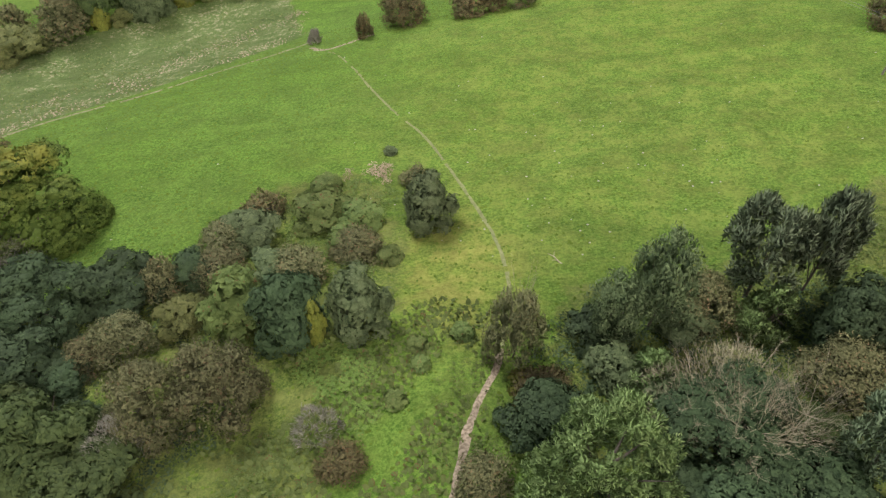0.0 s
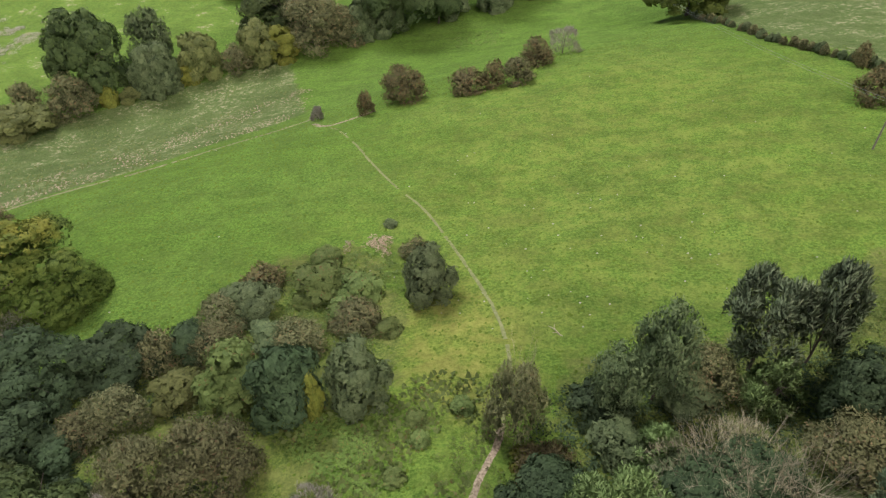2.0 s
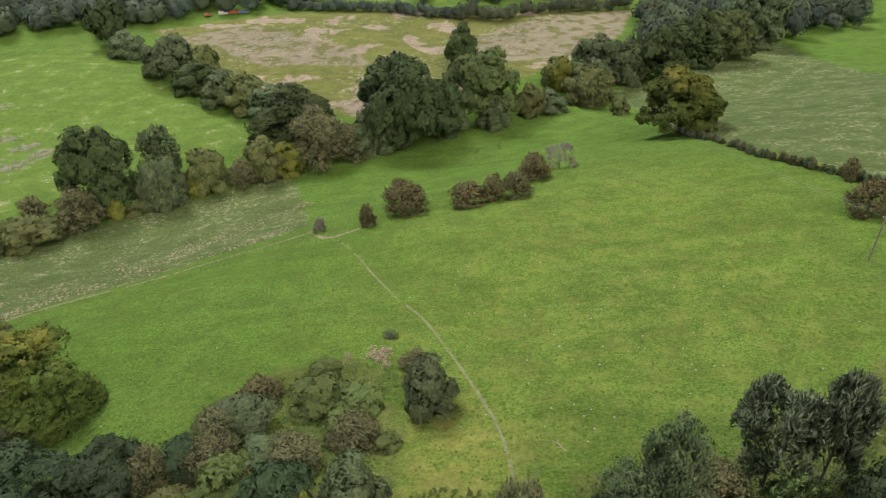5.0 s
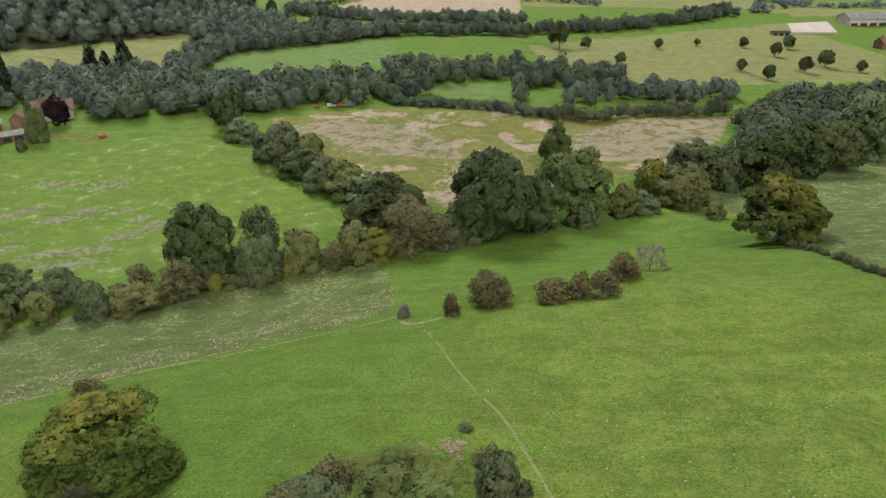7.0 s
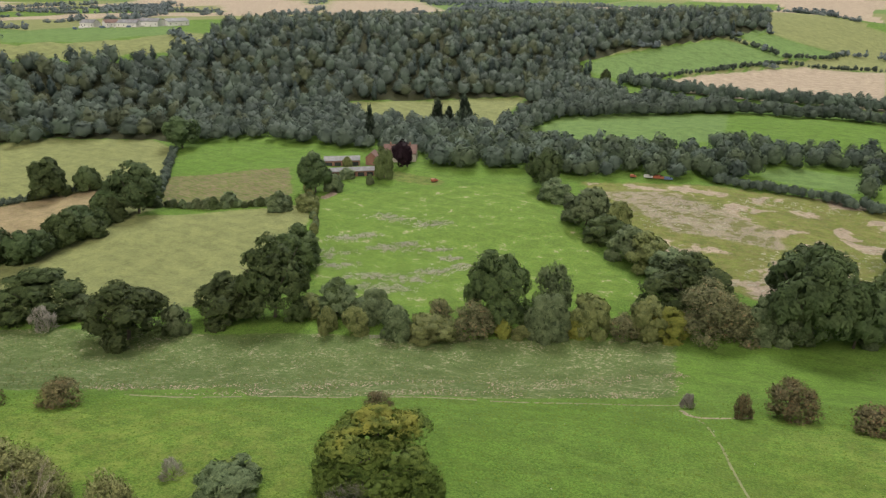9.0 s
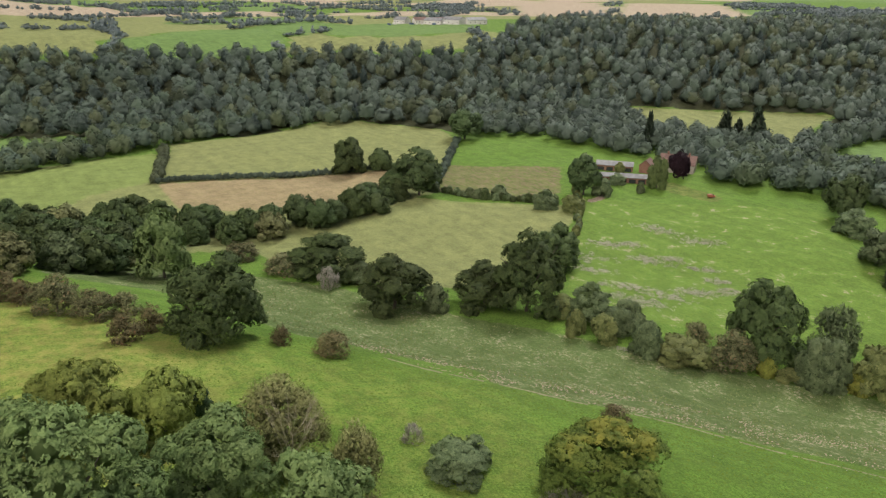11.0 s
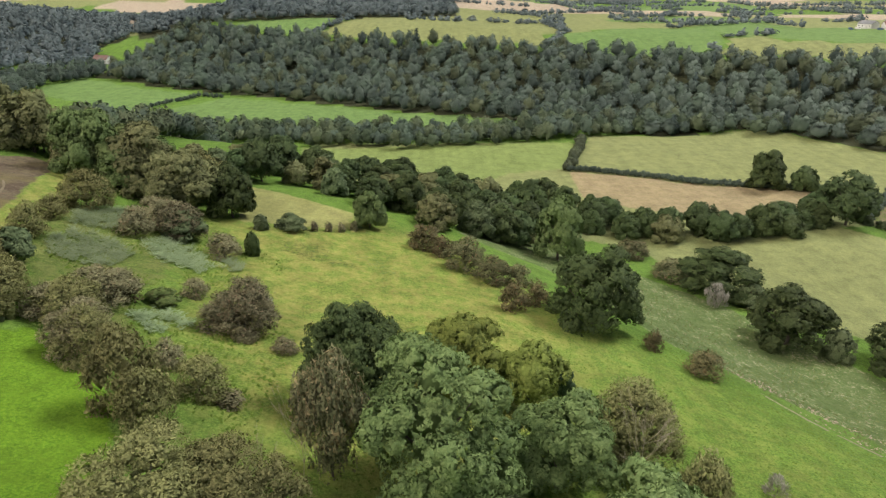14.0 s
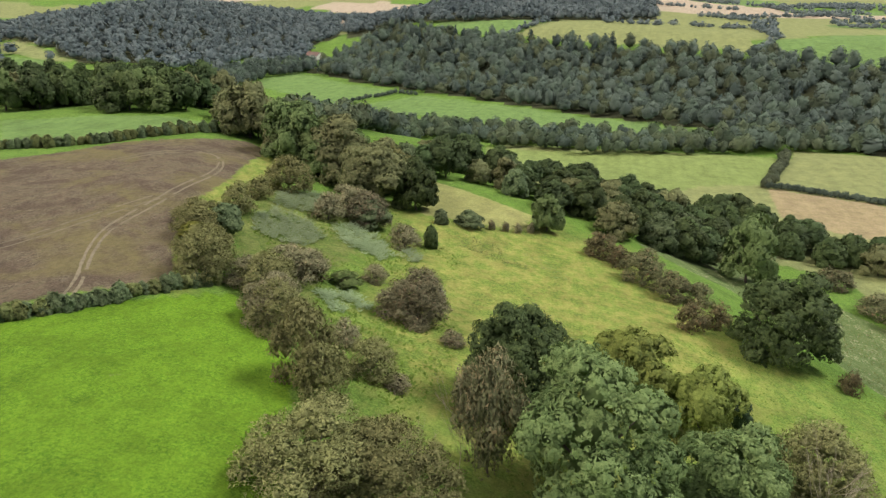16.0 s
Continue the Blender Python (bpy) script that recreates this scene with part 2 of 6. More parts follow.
OCTA = (np.array([(1, 0, 0), (-1, 0, 0), (0, 1, 0), (0, -1, 0), (0, 0, 1), (0, 0, -1)], float),
        np.array([(0, 2, 4), (2, 1, 4), (1, 3, 4), (3, 0, 4), (2, 0, 5), (1, 2, 5), (3, 1, 5), (0, 3, 5)]))


def set_normals(me, normals):
    """Shading normals that follow the bough a leaf grows on."""
    me.normals_split_custom_set_from_vertices(unit(np.asarray(normals, float)))


def bough_lobes(rng, seed, shape, lobes):
    """Centres and radii of the leafy lobes: a few large masses, each billowing into lobes."""
    if shape in ("cone", "spire"):
        h = rng.uniform(0.04, 0.95, lobes)
        ang = np.arange(lobes) * 2.39996 + rng.normal(0, 0.35, lobes)
        out = envelope(shape, h) * rng.uniform(0.3, 1.05, lobes) ** 0.6 * 0.9
        c = np.stack([np.cos(ang) * out, np.sin(ang) * out, h * 0.92], 1)
        return c, np.clip((1.05 - h) * rng.uniform(0.11, 0.19, lobes), 0.05, 0.15)
    masses = 7 if lobes <= 40 else 11 if lobes < 90 else 15
    lobes = int(lobes * 1.5)
    mr = rng.uniform(0.17, 0.25, masses) * (1.28 if masses == 7 else 1.0 if masses == 11 else 0.92)
    low = -0.55 if shape in ("tall", "round") else -0.02
    rise = np.clip(np.linspace(low, 0.97, masses) + rng.uniform(-0.06, 0.06, masses), low, 1)
    ang = np.arange(masses) * 2.39996 + rng.normal(0, 0.25, masses) + seed
    flat = np.sqrt(1 - np.abs(rise) ** 2.8)
    k = rng.uniform(0.86, 1.06, masses)
    base = 0.46 if low < -0.1 else 0.1
    mc = np.stack([np.cos(ang) * flat * (0.52 - mr) * k, np.sin(ang) * flat * (0.52 - mr) * k, base + rise * (1 - base - mr) * k], 1)
    which = rng.choice(masses, lobes, p=mr ** 2 / (mr ** 2).sum())
    outward = unit(mc - [0, 0, 0.3])
    d = unit(rng.normal(size=(lobes, 3)) + outward[which] * 0.8 + [0, 0, 0.25])
    c = mc[which] + d * (mr[which] * rng.uniform(0.56, 0.8, lobes))[:, None] * [1, 1, 0.85]
    r = mr[which] * rng.uniform(0.32, 0.46, lobes)
    core = np.array([(0, 0, 0.28), (0, 0, 0.5)])
    if masses == 7:
        c = mc[which] + (c - mc[which]) * 0.86
    return np.concatenate([c, mc, core]), np.concatenate([r, mr * 0.92, [0.3, 0.3]])


def crown_mesh(name, seed, shape, lobes, leaf, style="leaf"):
    """A crown of leaf sprays over rounded boughs, one unit wide and high, standing on z = 0."""
    rng = np.random.default_rng(seed)
    bare = style in ("sprig", "sparse")
    c, r = bough_lobes(rng, seed, shape, lobes)
    if style == "tuft":
        r = np.clip(r, 0.05, 0.12)
    c[:, 2] = np.maximum(c[:, 2], r * 0.6)
    lobes = len(c)
    count = {"sprig": 0.85, "sparse": 0.3, "twig": 2.4, "tuft": 3.0}.get(style, 2.4) / leaf ** 2
    verts, norms, tones, faces3, base = [], [], [], [], 0

    def add(v, f, n, tone):
        nonlocal base
        verts.append(v)
        norms.append(n)
        tones.append(tone)
        faces3.append(f + base)
        base += len(v)

    def lay(p, nrm, shade, tone, size, long=1.5, along=None):
        v, f = leaf_tris(rng, p, nrm, size, long, along)
        add(v, f[:, ::-1], np.repeat(shade, 3, 0), np.repeat(tone, 3))

    if not bare:
        keep = {"twig": 0.5, "tuft": 0.45}.get(style, 0.58)
        for i in range(lobes):
            # cores hold the lowest tone: shade between sprays put into the colour
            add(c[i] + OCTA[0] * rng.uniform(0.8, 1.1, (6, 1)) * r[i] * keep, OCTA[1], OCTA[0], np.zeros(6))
    each = {"twig": 5, "tuft": 9}.get(style, 13)
    reach = leaf * {"twig": 3.4, "tuft": 3.0}.get(style, 3.1)
    per = np.maximum(3, (count / each * r ** 2 / (r ** 2).sum()).astype(int))
    if bare:
        per = per * each
    for i in range(lobes):
        d = unit(rng.normal(size=(per[i] * 4 + 8, 3)) + np.array([0, 0, 0.35]) + unit(c[i:i + 1] - [0, 0, 0.35]) * 0.5)
        d = d[d[:, 2] > -0.55]
        lump = ripple(d, 4.2, seed + i)[:, None]
        fuzz = {"twig": 0.5, "tuft": 0.3, "sprig": 0.35, "sparse": 0.4}.get(style, 0.2)
        low = {"sprig": -0.6, "sparse": -0.4}.get(style, -0.22)
        p = c[i] + d * r[i] * (0.9 + 0.14 * lump + rng.uniform(low, fuzz, (len(d), 1))) * np.array([1, 1, 0.92])
        gap = np.linalg.norm(p[:, None] - c[None], axis=2) / r[None]
        gap[:, i] = 9
        ok = (gap.min(1) > 0.8) & (p[:, 2] > 0.01)
        p, d = p[ok][:per[i]], d[ok][:per[i]]
        n = len(p)
        if not n:
            continue
        if bare:
            away = unit(p - np.array([0, 0, -0.15]))
            side = unit(np.cross(d, rng.normal(size=p.shape)) + 0.4 * d)
            lay(p, side, unit(side + d), rng.random(n), max(leaf * 0.3, 0.0028), 9.0, unit(away + rng.normal(0, 0.35, p.shape) + [0, 0, 0.25]))
            continue
        # each point carries a small domed spray of leaves
        tone = np.repeat(rng.random(n), each)
        q, dd = np.repeat(p, each, 0), np.repeat(d, each, 0)
        m = len(q)
        rad = np.sqrt(rng.random((m, 1)))
        flat = unit(np.cross(dd, rng.normal(size=(m, 3))))
        spread = np.repeat(rng.uniform(0.7, 1.35, (n, 1)), each, 0) * reach
        q = q + flat * rad * spread + dd * spread * (rng.uniform(-0.3, 0.35, (m, 1)) - 0.4 * rad ** 2)
        geo = unit(dd + 0.55 * flat * rad + rng.normal(0, 0.5 if style == "twig" else 0.28, (m, 3)))
        shade = unit(0.45 * dd + 0.4 * unit(q - [0, 0, 0.2]) + 0.35 * flat * rad + 0.45 * geo + [0, 0, 0.2])
        ok = q[:, 2] > 0.002
        q, dd, geo, shade, tone, flat = q[ok], dd[ok], geo[ok], shade[ok], tone[ok], flat[ok]
        m = len(q)
        if style == "twig":
            cut = rng.random(m) < 0.45
            out = unit(dd + rng.normal(0, 0.45, (m, 3)) + [0, 0, 0.35])
            lay(q[cut], unit(np.cross(out[cut], rng.normal(size=(int(cut.sum()), 3))) + 0.5 * dd[cut]), shade[cut], tone[cut], leaf * 0.28, 7.5, out[cut])
            lay(q[~cut], geo[~cut], shade[~cut], tone[~cut], leaf * 0.95, 1.5)
        elif style == "tuft":
            out = unit(0.8 * dd + 0.7 * flat + rng.normal(0, 0.3, (m, 3)) + [0, 0, 0.35])
            lay(q, unit(np.cross(out, rng.normal(size=(m, 3))) + 0.6 * dd), shade, tone, leaf * 0.66, 2.5, out)
        else:
            lay(q, geo, shade, tone, leaf * 1.2, 1.4)
    v = np.concatenate(verts)
    span = np.percentile(np.hypot(v[:, 0], v[:, 1]), 97)
    v[:, :2] *= 0.5 / span
    v[:, 2] *= 1.0 / np.percentile(v[:, 2], 99.5)
    me = mesh_of(name, v, [np.concatenate(faces3)], smooth=True)
    set_normals(me, np.concatenate(norms))
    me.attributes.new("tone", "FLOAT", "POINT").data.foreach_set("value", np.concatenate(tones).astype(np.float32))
    return me


def tube(points, radii, sides=6):
    """Verts and faces of a tapered limb along points."""
    pts = np.asarray(points, float)
    v, f = [], []
    for i, p in enumerate(pts):
        t = pts[min(i + 1, len(pts) - 1)] - pts[max(i - 1, 0)]
        t = t / (np.linalg.norm(t) + 1e-9)
        a = np.cross(t, [0.31, 0.9, 0.2])
        a /= np.linalg.norm(a) + 1e-9
        b = np.cross(t, a)
        for k in range(sides):
            q = 2 * math.pi * k / sides
            v.append(p + radii[i] * (a * math.cos(q) + b * math.sin(q)))
    for i in range(len(pts) - 1):
        for k in range(sides):
            f.append((i * sides + k, i * sides + (k + 1) % sides, (i + 1) * sides + (k + 1) % sides, (i + 1) * sides + k))
    return np.array(v), np.array(f)


def limbs_mesh(name, seed, count, thick, reach=0.42, top=0.8, twigs=0):
    """A trunk with limbs, in the same unit box as a crown; twigs adds fine forks at the limbs' ends."""
    rng = np.random.default_rng(seed)
    V, F, base = [], [], 0

    def add(points, radii, sides):
        nonlocal base
        v, f = tube(points, radii, sides)
        V.append(v)
        F.append(f + base)
        base += len(v)

    z = np.linspace(-0.04, top * 0.75, 5)
    bend = np.cumsum(rng.normal(0, 0.012, (5, 2)), 0)
    trunk = np.column_stack([bend[:, 0], bend[:, 1], z])
    add(trunk, [thick * 1.3, thick, thick * 0.85, thick * 0.6, thick * 0.35], 8)
    for i in range(count):
        a = i * 2.4 + rng.uniform(-0.4, 0.4)
        s = trunk[1 + i % 3]
        e = np.array([math.cos(a) * reach * rng.uniform(0.5, 1), math.sin(a) * reach * rng.uniform(0.5, 1), rng.uniform(0.55, 1.0) * top])
        m = s * 0.5 + e * 0.5 + [0, 0, -0.03]
        add([s, m, e], [thick * 0.5, thick * 0.3, thick * 0.1], 5)
        for k in range(twigs):
            b = m + (e - m) * rng.uniform(0.1, 1)
            d = (e - m) / np.linalg.norm(e - m) + rng.normal(0, 0.5, 3) + [0, 0, 0.6]
            d = d / np.linalg.norm(d) * rng.uniform(0.05, 0.17)
            add([b, b + d * 0.5 + rng.normal(0, 0.008, 3), b + d], [thick * 0.14, thick * 0.09, thick * 0.04], 3)
    return mesh_of(name, np.concatenate(V), [np.concatenate(F)])


# species: shape, lobes, leaf style, foliage, how far the crown starts above the ground, thing name, category, label
SPECIES = {
    "oak": ("dome", 104, "leaf", "oak", 0.03, "oak_tree", "tree", "dark green broadleaf tree with a dense lobed crown"),
    "maple": ("dome", 120, "leaf", "maple", 0.06, "maple_tree", "tree", "round maple tree turning yellow on top, standing alone in grass"),
    "ash": ("dome", 74, "leaf", "ash", 0.06, "ash_tree", "tree", "pale green ash tree with loose billowing crown"),
    "spray": ("dome", 80, "leaf", "spray", 0.06, "ash_tree", "tree", "pale green ash tree with billowing drooping sprays"),
    "fawn": ("dome", 40, "twig", "fawn", 0.0, "scrub_bush", "bush", "fawn brown twiggy thorn scrub on a grassy slope"),
    "pale_olive": ("dome", 40, "twig", "pale_olive", 0.0, "field_edge_bush", "bush", "pale olive bush at a field edge"),
    "park": ("round", 30, "leaf", "oak", 0.16, "parkland_tree", "tree", "small dark tree standing alone in pale parkland"),
    "lime": ("dome", 80, "leaf", "lime", 0.06, "lime_tree", "tree", "fresh yellow-green broadleaf tree with open crown"),
    "ivied": ("tall", 70, "twig", "ivied", 0.0, "ivied_tree", "tree", "dying tree with brown leaves and ivy on its limbs"),
    "alder": ("tall", 46, "leaf", "alder", 0.03, "alder_tree", "tree", "tall dark green hedgerow tree"),
    "willow": ("tall", 46, "twig", "thorn", 0.08, "willow_tree", "tree", "grey-green willow tree with feathery crown"),
    "thorn": ("dome", 40, "leaf", "thorn", 0.0, "hawthorn_bush", "bush", "grey-green hawthorn bush with dense twiggy crown"),
    "brown": ("dome", 40, "twig", "brown", 0.0, "scrub_bush", "bush", "brown twiggy autumn scrub bush on rough grass"),
    "twiggy": ("dome", 44, "twig", "twiggy", 0.0, "thorn_scrub", "bush", "olive brown twiggy thorn scrub on rough grass"),
    "russet": ("dome", 40, "twig", "russet", 0.0, "russet_bush", "bush", "russet brown autumn hawthorn bush in pasture"),
    "bare": ("dome", 20, "sprig", "bare", 0.0, "bare_bush", "bush", "pale grey leafless bush of fine twigs"),
    "sprigs": ("dome", 34, "sparse", "sprigs", 0.0, "dead_sprigs", "dead bush", "tan dead sprigs standing out of a dark evergreen bush"),
    "young_pine": ("spire", 70, "tuft", "young_pine", 0.02, "young_pine_tree", "tree", "bright green young pine tree with upright tufts"),
    "pine": ("tall", 120, "tuft", "pine", 0.1, "pine_tree", "tree", "blue-green pine tree with tufted branches"),
    "ivy": ("dome", 30, "leaf", "ivy", 0.0, "ivy_bush", "bush", "very dark green glossy evergreen bush"),
    "copper": ("round", 34, "leaf", "copper", 0.05, "copper_beech", "tree", "dark purple copper beech tree beside a house"),
    "yellow": ("dome", 36, "leaf", "yellow", 0.0, "yellowing_bush", "bush", "yellow-green hedgerow bush turning in autumn"),
    "spruce": ("cone", 70, "tuft", "spruce", 0.03, "spruce_tree", "tree", "dark narrow spruce tree at a wood's edge"),
    "scraggy": ("dome", 60, "twig", "pale_olive", 0.0, "scrub_thicket", "bush", "olive green scraggy thicket with bare twigs"),
    "sallow": ("dome", 44, "leaf", "sallow", 0.06, "sallow_tree", "tree", "pale olive sallow tree with soft crown"),
    "gorse": ("dome", 24, "leaf", "bramble", 0.0, "low_bush", "bush", "low green bush in rough grass"),
    "olive": ("dome", 40, "leaf", "olive", 0.0, "hedgerow_bush", "bush", "olive green hedgerow bush"),
}
LIBRARY = {}
GRAIN = (0.0058, 0.0072, 0.0088, 0.0105, 0.014, 0.02, 0.03, 0.045, 0.07)


def library(kind, grain, variant, big):
    key = (kind, grain, variant, big)
    if key not in LIBRARY:
        shape, lobes, style, foliage, lift, *_ = SPECIES[kind]
        seed = sum(map(ord, kind)) * 7 + variant
        if big:
            lobes = int(lobes * 2.4)
        me = crown_mesh(kind + "_crown", seed, shape, lobes, grain, style)
        me.materials.append(LEAF[foliage])
        LIBRARY[key] = (me, limbs_mesh(kind + "_trunk", seed, 6, 0.022 if lift else 0.014, twigs=0))
        LIBRARY[key][1].materials.append(BARK)
    return LIBRARY[key]


PLANTS = random.Random(11)


def plant(kind, x, y, width, height, label="", group="", turn=None):
    """One tree or bush with its trunk and crown, standing on the ground at x, y."""
    *_, lift, name, category, text = SPECIES[kind]
    away = math.sqrt(x * x + y * y + (100 - float(ground_z(x, y))) ** 2)
    want = max(0.07, (0.0018 if away < 100 else 0.0014 if away < 180 else 0.0015) * away) / width
    grain = min(GRAIN, key=lambda g: abs(math.log(g / want)))
    crown, trunk = library(kind, grain, PLANTS.randrange(3), lift == 0 and width > 9)
    root = tagged(new(name), label or text, category, group)
    root.matrix_world = pose(x, y, float(ground_z(x, y)) - 0.1, 0, 0, PLANTS.uniform(0, 360) if turn is None else turn)
    for nm, me in (("trunk", trunk), ("crown", crown)):
        ob = part(nm, me, None, root)
        up = lift if nm == "crown" else 0
        ob.matrix_basis = Matrix.LocRotScale((0, 0, up * height), None, (width, width, height * (1 - up)))
    return root


def inside(poly, x, y):
    """Signed distance to a closed outline, positive inside."""
    px, py = np.asarray(x, float), np.asarray(y, float)
    best = np.full(px.shape, 1e9)
    odd = np.zeros(px.shape, bool)
    for (ax, ay), (bx, by) in zip(poly, poly[1:] + poly[:1]):
        dx, dy = bx - ax, by - ay
        k = np.clip(((px - ax) * dx + (py - ay) * dy) / (dx * dx + dy * dy), 0, 1)
        best = np.minimum(best, np.hypot(px - ax - k * dx, py - ay - k * dy))
        with np.errstate(divide="ignore", invalid="ignore"):
            odd ^= ((ay > py) != (by > py)) & (px < ax + (py - ay) * dx / (dy if dy else 1e-9))
    return np.where(odd, best, -best)


def line_distance(line, x, y):
    px, py = np.asarray(x, float), np.asarray(y, float)
    best = np.full(px.shape, 1e9)
    for (ax, ay), (bx, by) in zip(line, line[1:]):
        dx, dy = bx - ax, by - ay
        k = np.clip(((px - ax) * dx + (py - ay) * dy) / (dx * dx + dy * dy), 0, 1)
        best = np.minimum(best, np.hypot(px - ax - k * dx, py - ay - k * dy))
    return best


def scatter_mesh(name, units, spots, material):
    """Many small plants joined into one mesh: spots are rows of x, y, turn, width, height."""
    V, N, F3, F4, base = [], [], [], [], 0
    spots = np.asarray(spots, float)
    zs = ground_z(spots[:, 0], spots[:, 1])
    for i, (x, y, turn, w, h) in enumerate(spots):
        v, f3, f4, *nrm = units[i % len(units)]
        c, s = math.cos(turn), math.sin(turn)
        q = np.column_stack([(v[:, 0] * c - v[:, 1] * s) * w + x, (v[:, 0] * s + v[:, 1] * c) * w + y, v[:, 2] * h + zs[i] - 0.05])
        V.append(q)
        if nrm:
            k = nrm[0]
            N.append(np.column_stack([k[:, 0] * c - k[:, 1] * s, k[:, 0] * s + k[:, 1] * c, k[:, 2]]))
        if len(f3):
            F3.append(f3 + base)
        if len(f4):
            F4.append(f4 + base)
        base += len(q)
    me = mesh_of(name, np.concatenate(V), [np.concatenate(f) for f in (F3, F4) if f], [material], smooth=True)
    if N:
        set_normals(me, np.concatenate(N))
    tone = np.repeat(np.random.default_rng(len(spots)).random(len(spots)), [len(q) for q in V]).astype(np.float32)
    me.attributes.new("tone", "FLOAT", "POINT").data.foreach_set("value", tone)
    return me


def far_unit(seed, shape="round", quads=125, size=0.05, lobes=8):
    """A woodland tree seen from far off: rounded boughs covered with leaf clumps."""
    rng = np.random.default_rng(seed)
    if shape == "cone":
        c = np.array([(0, 0, z) for z in (0.2, 0.45, 0.68, 0.86)])
        r = np.array([0.34, 0.27, 0.19, 0.12])
    else:
        a = np.arange(lobes) * 2.4 + rng.uniform(0, 6)
        h = np.linspace(0.22, 0.8, lobes) + rng.uniform(-0.08, 0.08, lobes)
        out = 0.3 * np.sqrt(np.clip(1 - (h - 0.3) ** 2 * 3.2, 0.05, 1)) * rng.uniform(0.5, 1.15, lobes)
        c = np.stack([np.cos(a) * out, np.sin(a) * out, h], 1)
        r = rng.uniform(0.16, 0.25, lobes)
        c[0], r[0] = (0, 0, 0.44), 0.44
    V, N, F3, base = [], [], [], 0
    for ci, ri in zip(c, r):
        ball = ICO0 if ri > 0.3 else OCTA
        v = ball[0] * rng.uniform(0.9, 1.02, (len(ball[0]), 1)) * ri * 0.8 + ci
        V.append(v)
        N.append(unit(v - [0, 0, 0.3]))
        F3.append(ball[1] + base)
        base += len(v)
    per = np.maximum(6, (2 * quads * r ** 2 / (r ** 2).sum()).astype(int))
    for k, (ci, ri) in enumerate(zip(c, r)):
        d = unit(rng.normal(size=(per[k] * 4, 3)) + [0, 0, 0.45])
        d = d[d[:, 2] > -0.45]
        p = ci + d * ri * rng.uniform(0.88, 1.07, (len(d), 1))
        gap = np.linalg.norm(p[:, None] - c[None], axis=2) / r[None]
        gap[:, k] = 9
        ok = (gap.min(1) > 0.78) & (p[:, 2] > 0.02)
        p, d = p[ok][:per[k]], d[ok][:per[k]]
        if len(p):
            v, f = leaf_tris(rng, p, unit(d + rng.normal(0, 0.16, d.shape)), size * 0.85, 1.3)
            V.append(v)
            N.append(np.repeat(unit(0.5 * d + 0.8 * unit(p - [0, 0, 0.3]) + rng.normal(0, 0.12, d.shape)), 3, 0))
            F3.append(f[:, ::-1] + base)
            base += len(v)
    return np.concatenate(V), np.concatenate(F3), np.zeros((0, 4), int), np.concatenate(N)


FAR_ROUND = [far_unit(s) for s in range(6)]
FAR_CONE = [far_unit(s + 40, "cone", 46, 0.08) for s in range(4)]


def wood(name, spots, units, foliage, label):
    ob = new(name, scatter_mesh(name, units, spots, LEAF[foliage]))
    return tagged(ob, label, "woodland", kind="stuff")


# ---- the ground ----
FIELDS = []


def field(cover, edge, *outline):
    """A patch of ground cover with its soft edge width and its outline on the plan."""
    FIELDS.append((cover, edge, list(outline)))


field("thistle", 2.5, (-44, 186), (-32, 142), (-69, 106), (-100, 80), (-115, 86), (-141, 54), (-197, 34), (-212, 7), (-251, 44), (-216, 73), (-187, 96), (-161, 112))
field("hay", 2, (-264, 79), (-269, 112), (-287, 171), (-234, 227), (-216, 217), (-190, 175), (-180, 127), (-198, 104), (-237, 82))
field("hay", 4, (-452, -80), (-268, -45), (-258, 60), (-258, 112), (-283, 171), (-288, 190), (-384, 268), (-452, 238))
field("ochre", 2, (-377, 74), (-341, 186), (-338, 195), (-310, 187), (-292, 153), (-298, 127), (-312, 95), (-326, 72))
field("hay", 2, (-387, 85), (-474, 104), (-483, 236), (-416, 278), (-384, 269), (-344, 196))
field("meadow", 3, (-438, -85), (-450, 30), (-460, 93), (-388, 74), (-378, 42), (-269, -43))
field("allot", 3, (-291, 189), (-330, 224), (-289, 275), (-252, 241), (-248, 224))
field("rush", 3, (-240, 244), (-161, 323), (-61, 212), (-146, 145))
field("marsh", 3, (-140, 341), (-78, 371), (101, 378), (82, 327), (34, 272), (-29, 232), (-52, 244), (-82, 271))
field("ley", 4, (-218, 416), (-226, 509), (-123, 596), (-101, 483), (-180, 408))
field("tan", 5, (-245, 692), (-193, 795), (-114, 941), (-35, 952), (-19, 670), (-117, 673), (-191, 689))
field("hay", 5, (-11, 566), (218, 705), (244, 551), (210, 467), (49, 436), (0, 498))
field("thistle", 3, (66, 256), (152, 320), (160, 60), (84, 120), (67, 175))
field("ley", 5, (-662, -377), (-742, -365), (-654, -213), (-573, -241))
field("ley", 5, (-560, -225), (-641, -190), (-526, 72), (-488, 18))
field("lush", 0.8, (-64, -75), (-82, -63), (-89, -56), (-73, -39), (-49, -29), (-10, -28), (0, -80), (-30, -95))
field("plough", 1.5, (-134, -145), (-193, -112), (-192, -105), (-137, -88), (-112, -82), (-87, -66), (-69, -80), (-30, -105))
field("ley", 1.5, (-173, -183), (-198, -142), (-199, -122), (-161, -135), (-145, -156))
field("straw", 2, (-219, -61), (-202, -24), (-184, -24), (-173, -51))
field("rough", 3, (-29, 50), (-24, 68), (-11, 72), (-4, 56), (-5, 42), (-10, 34), (-10, 10), (-33, 15), (-62, 45))
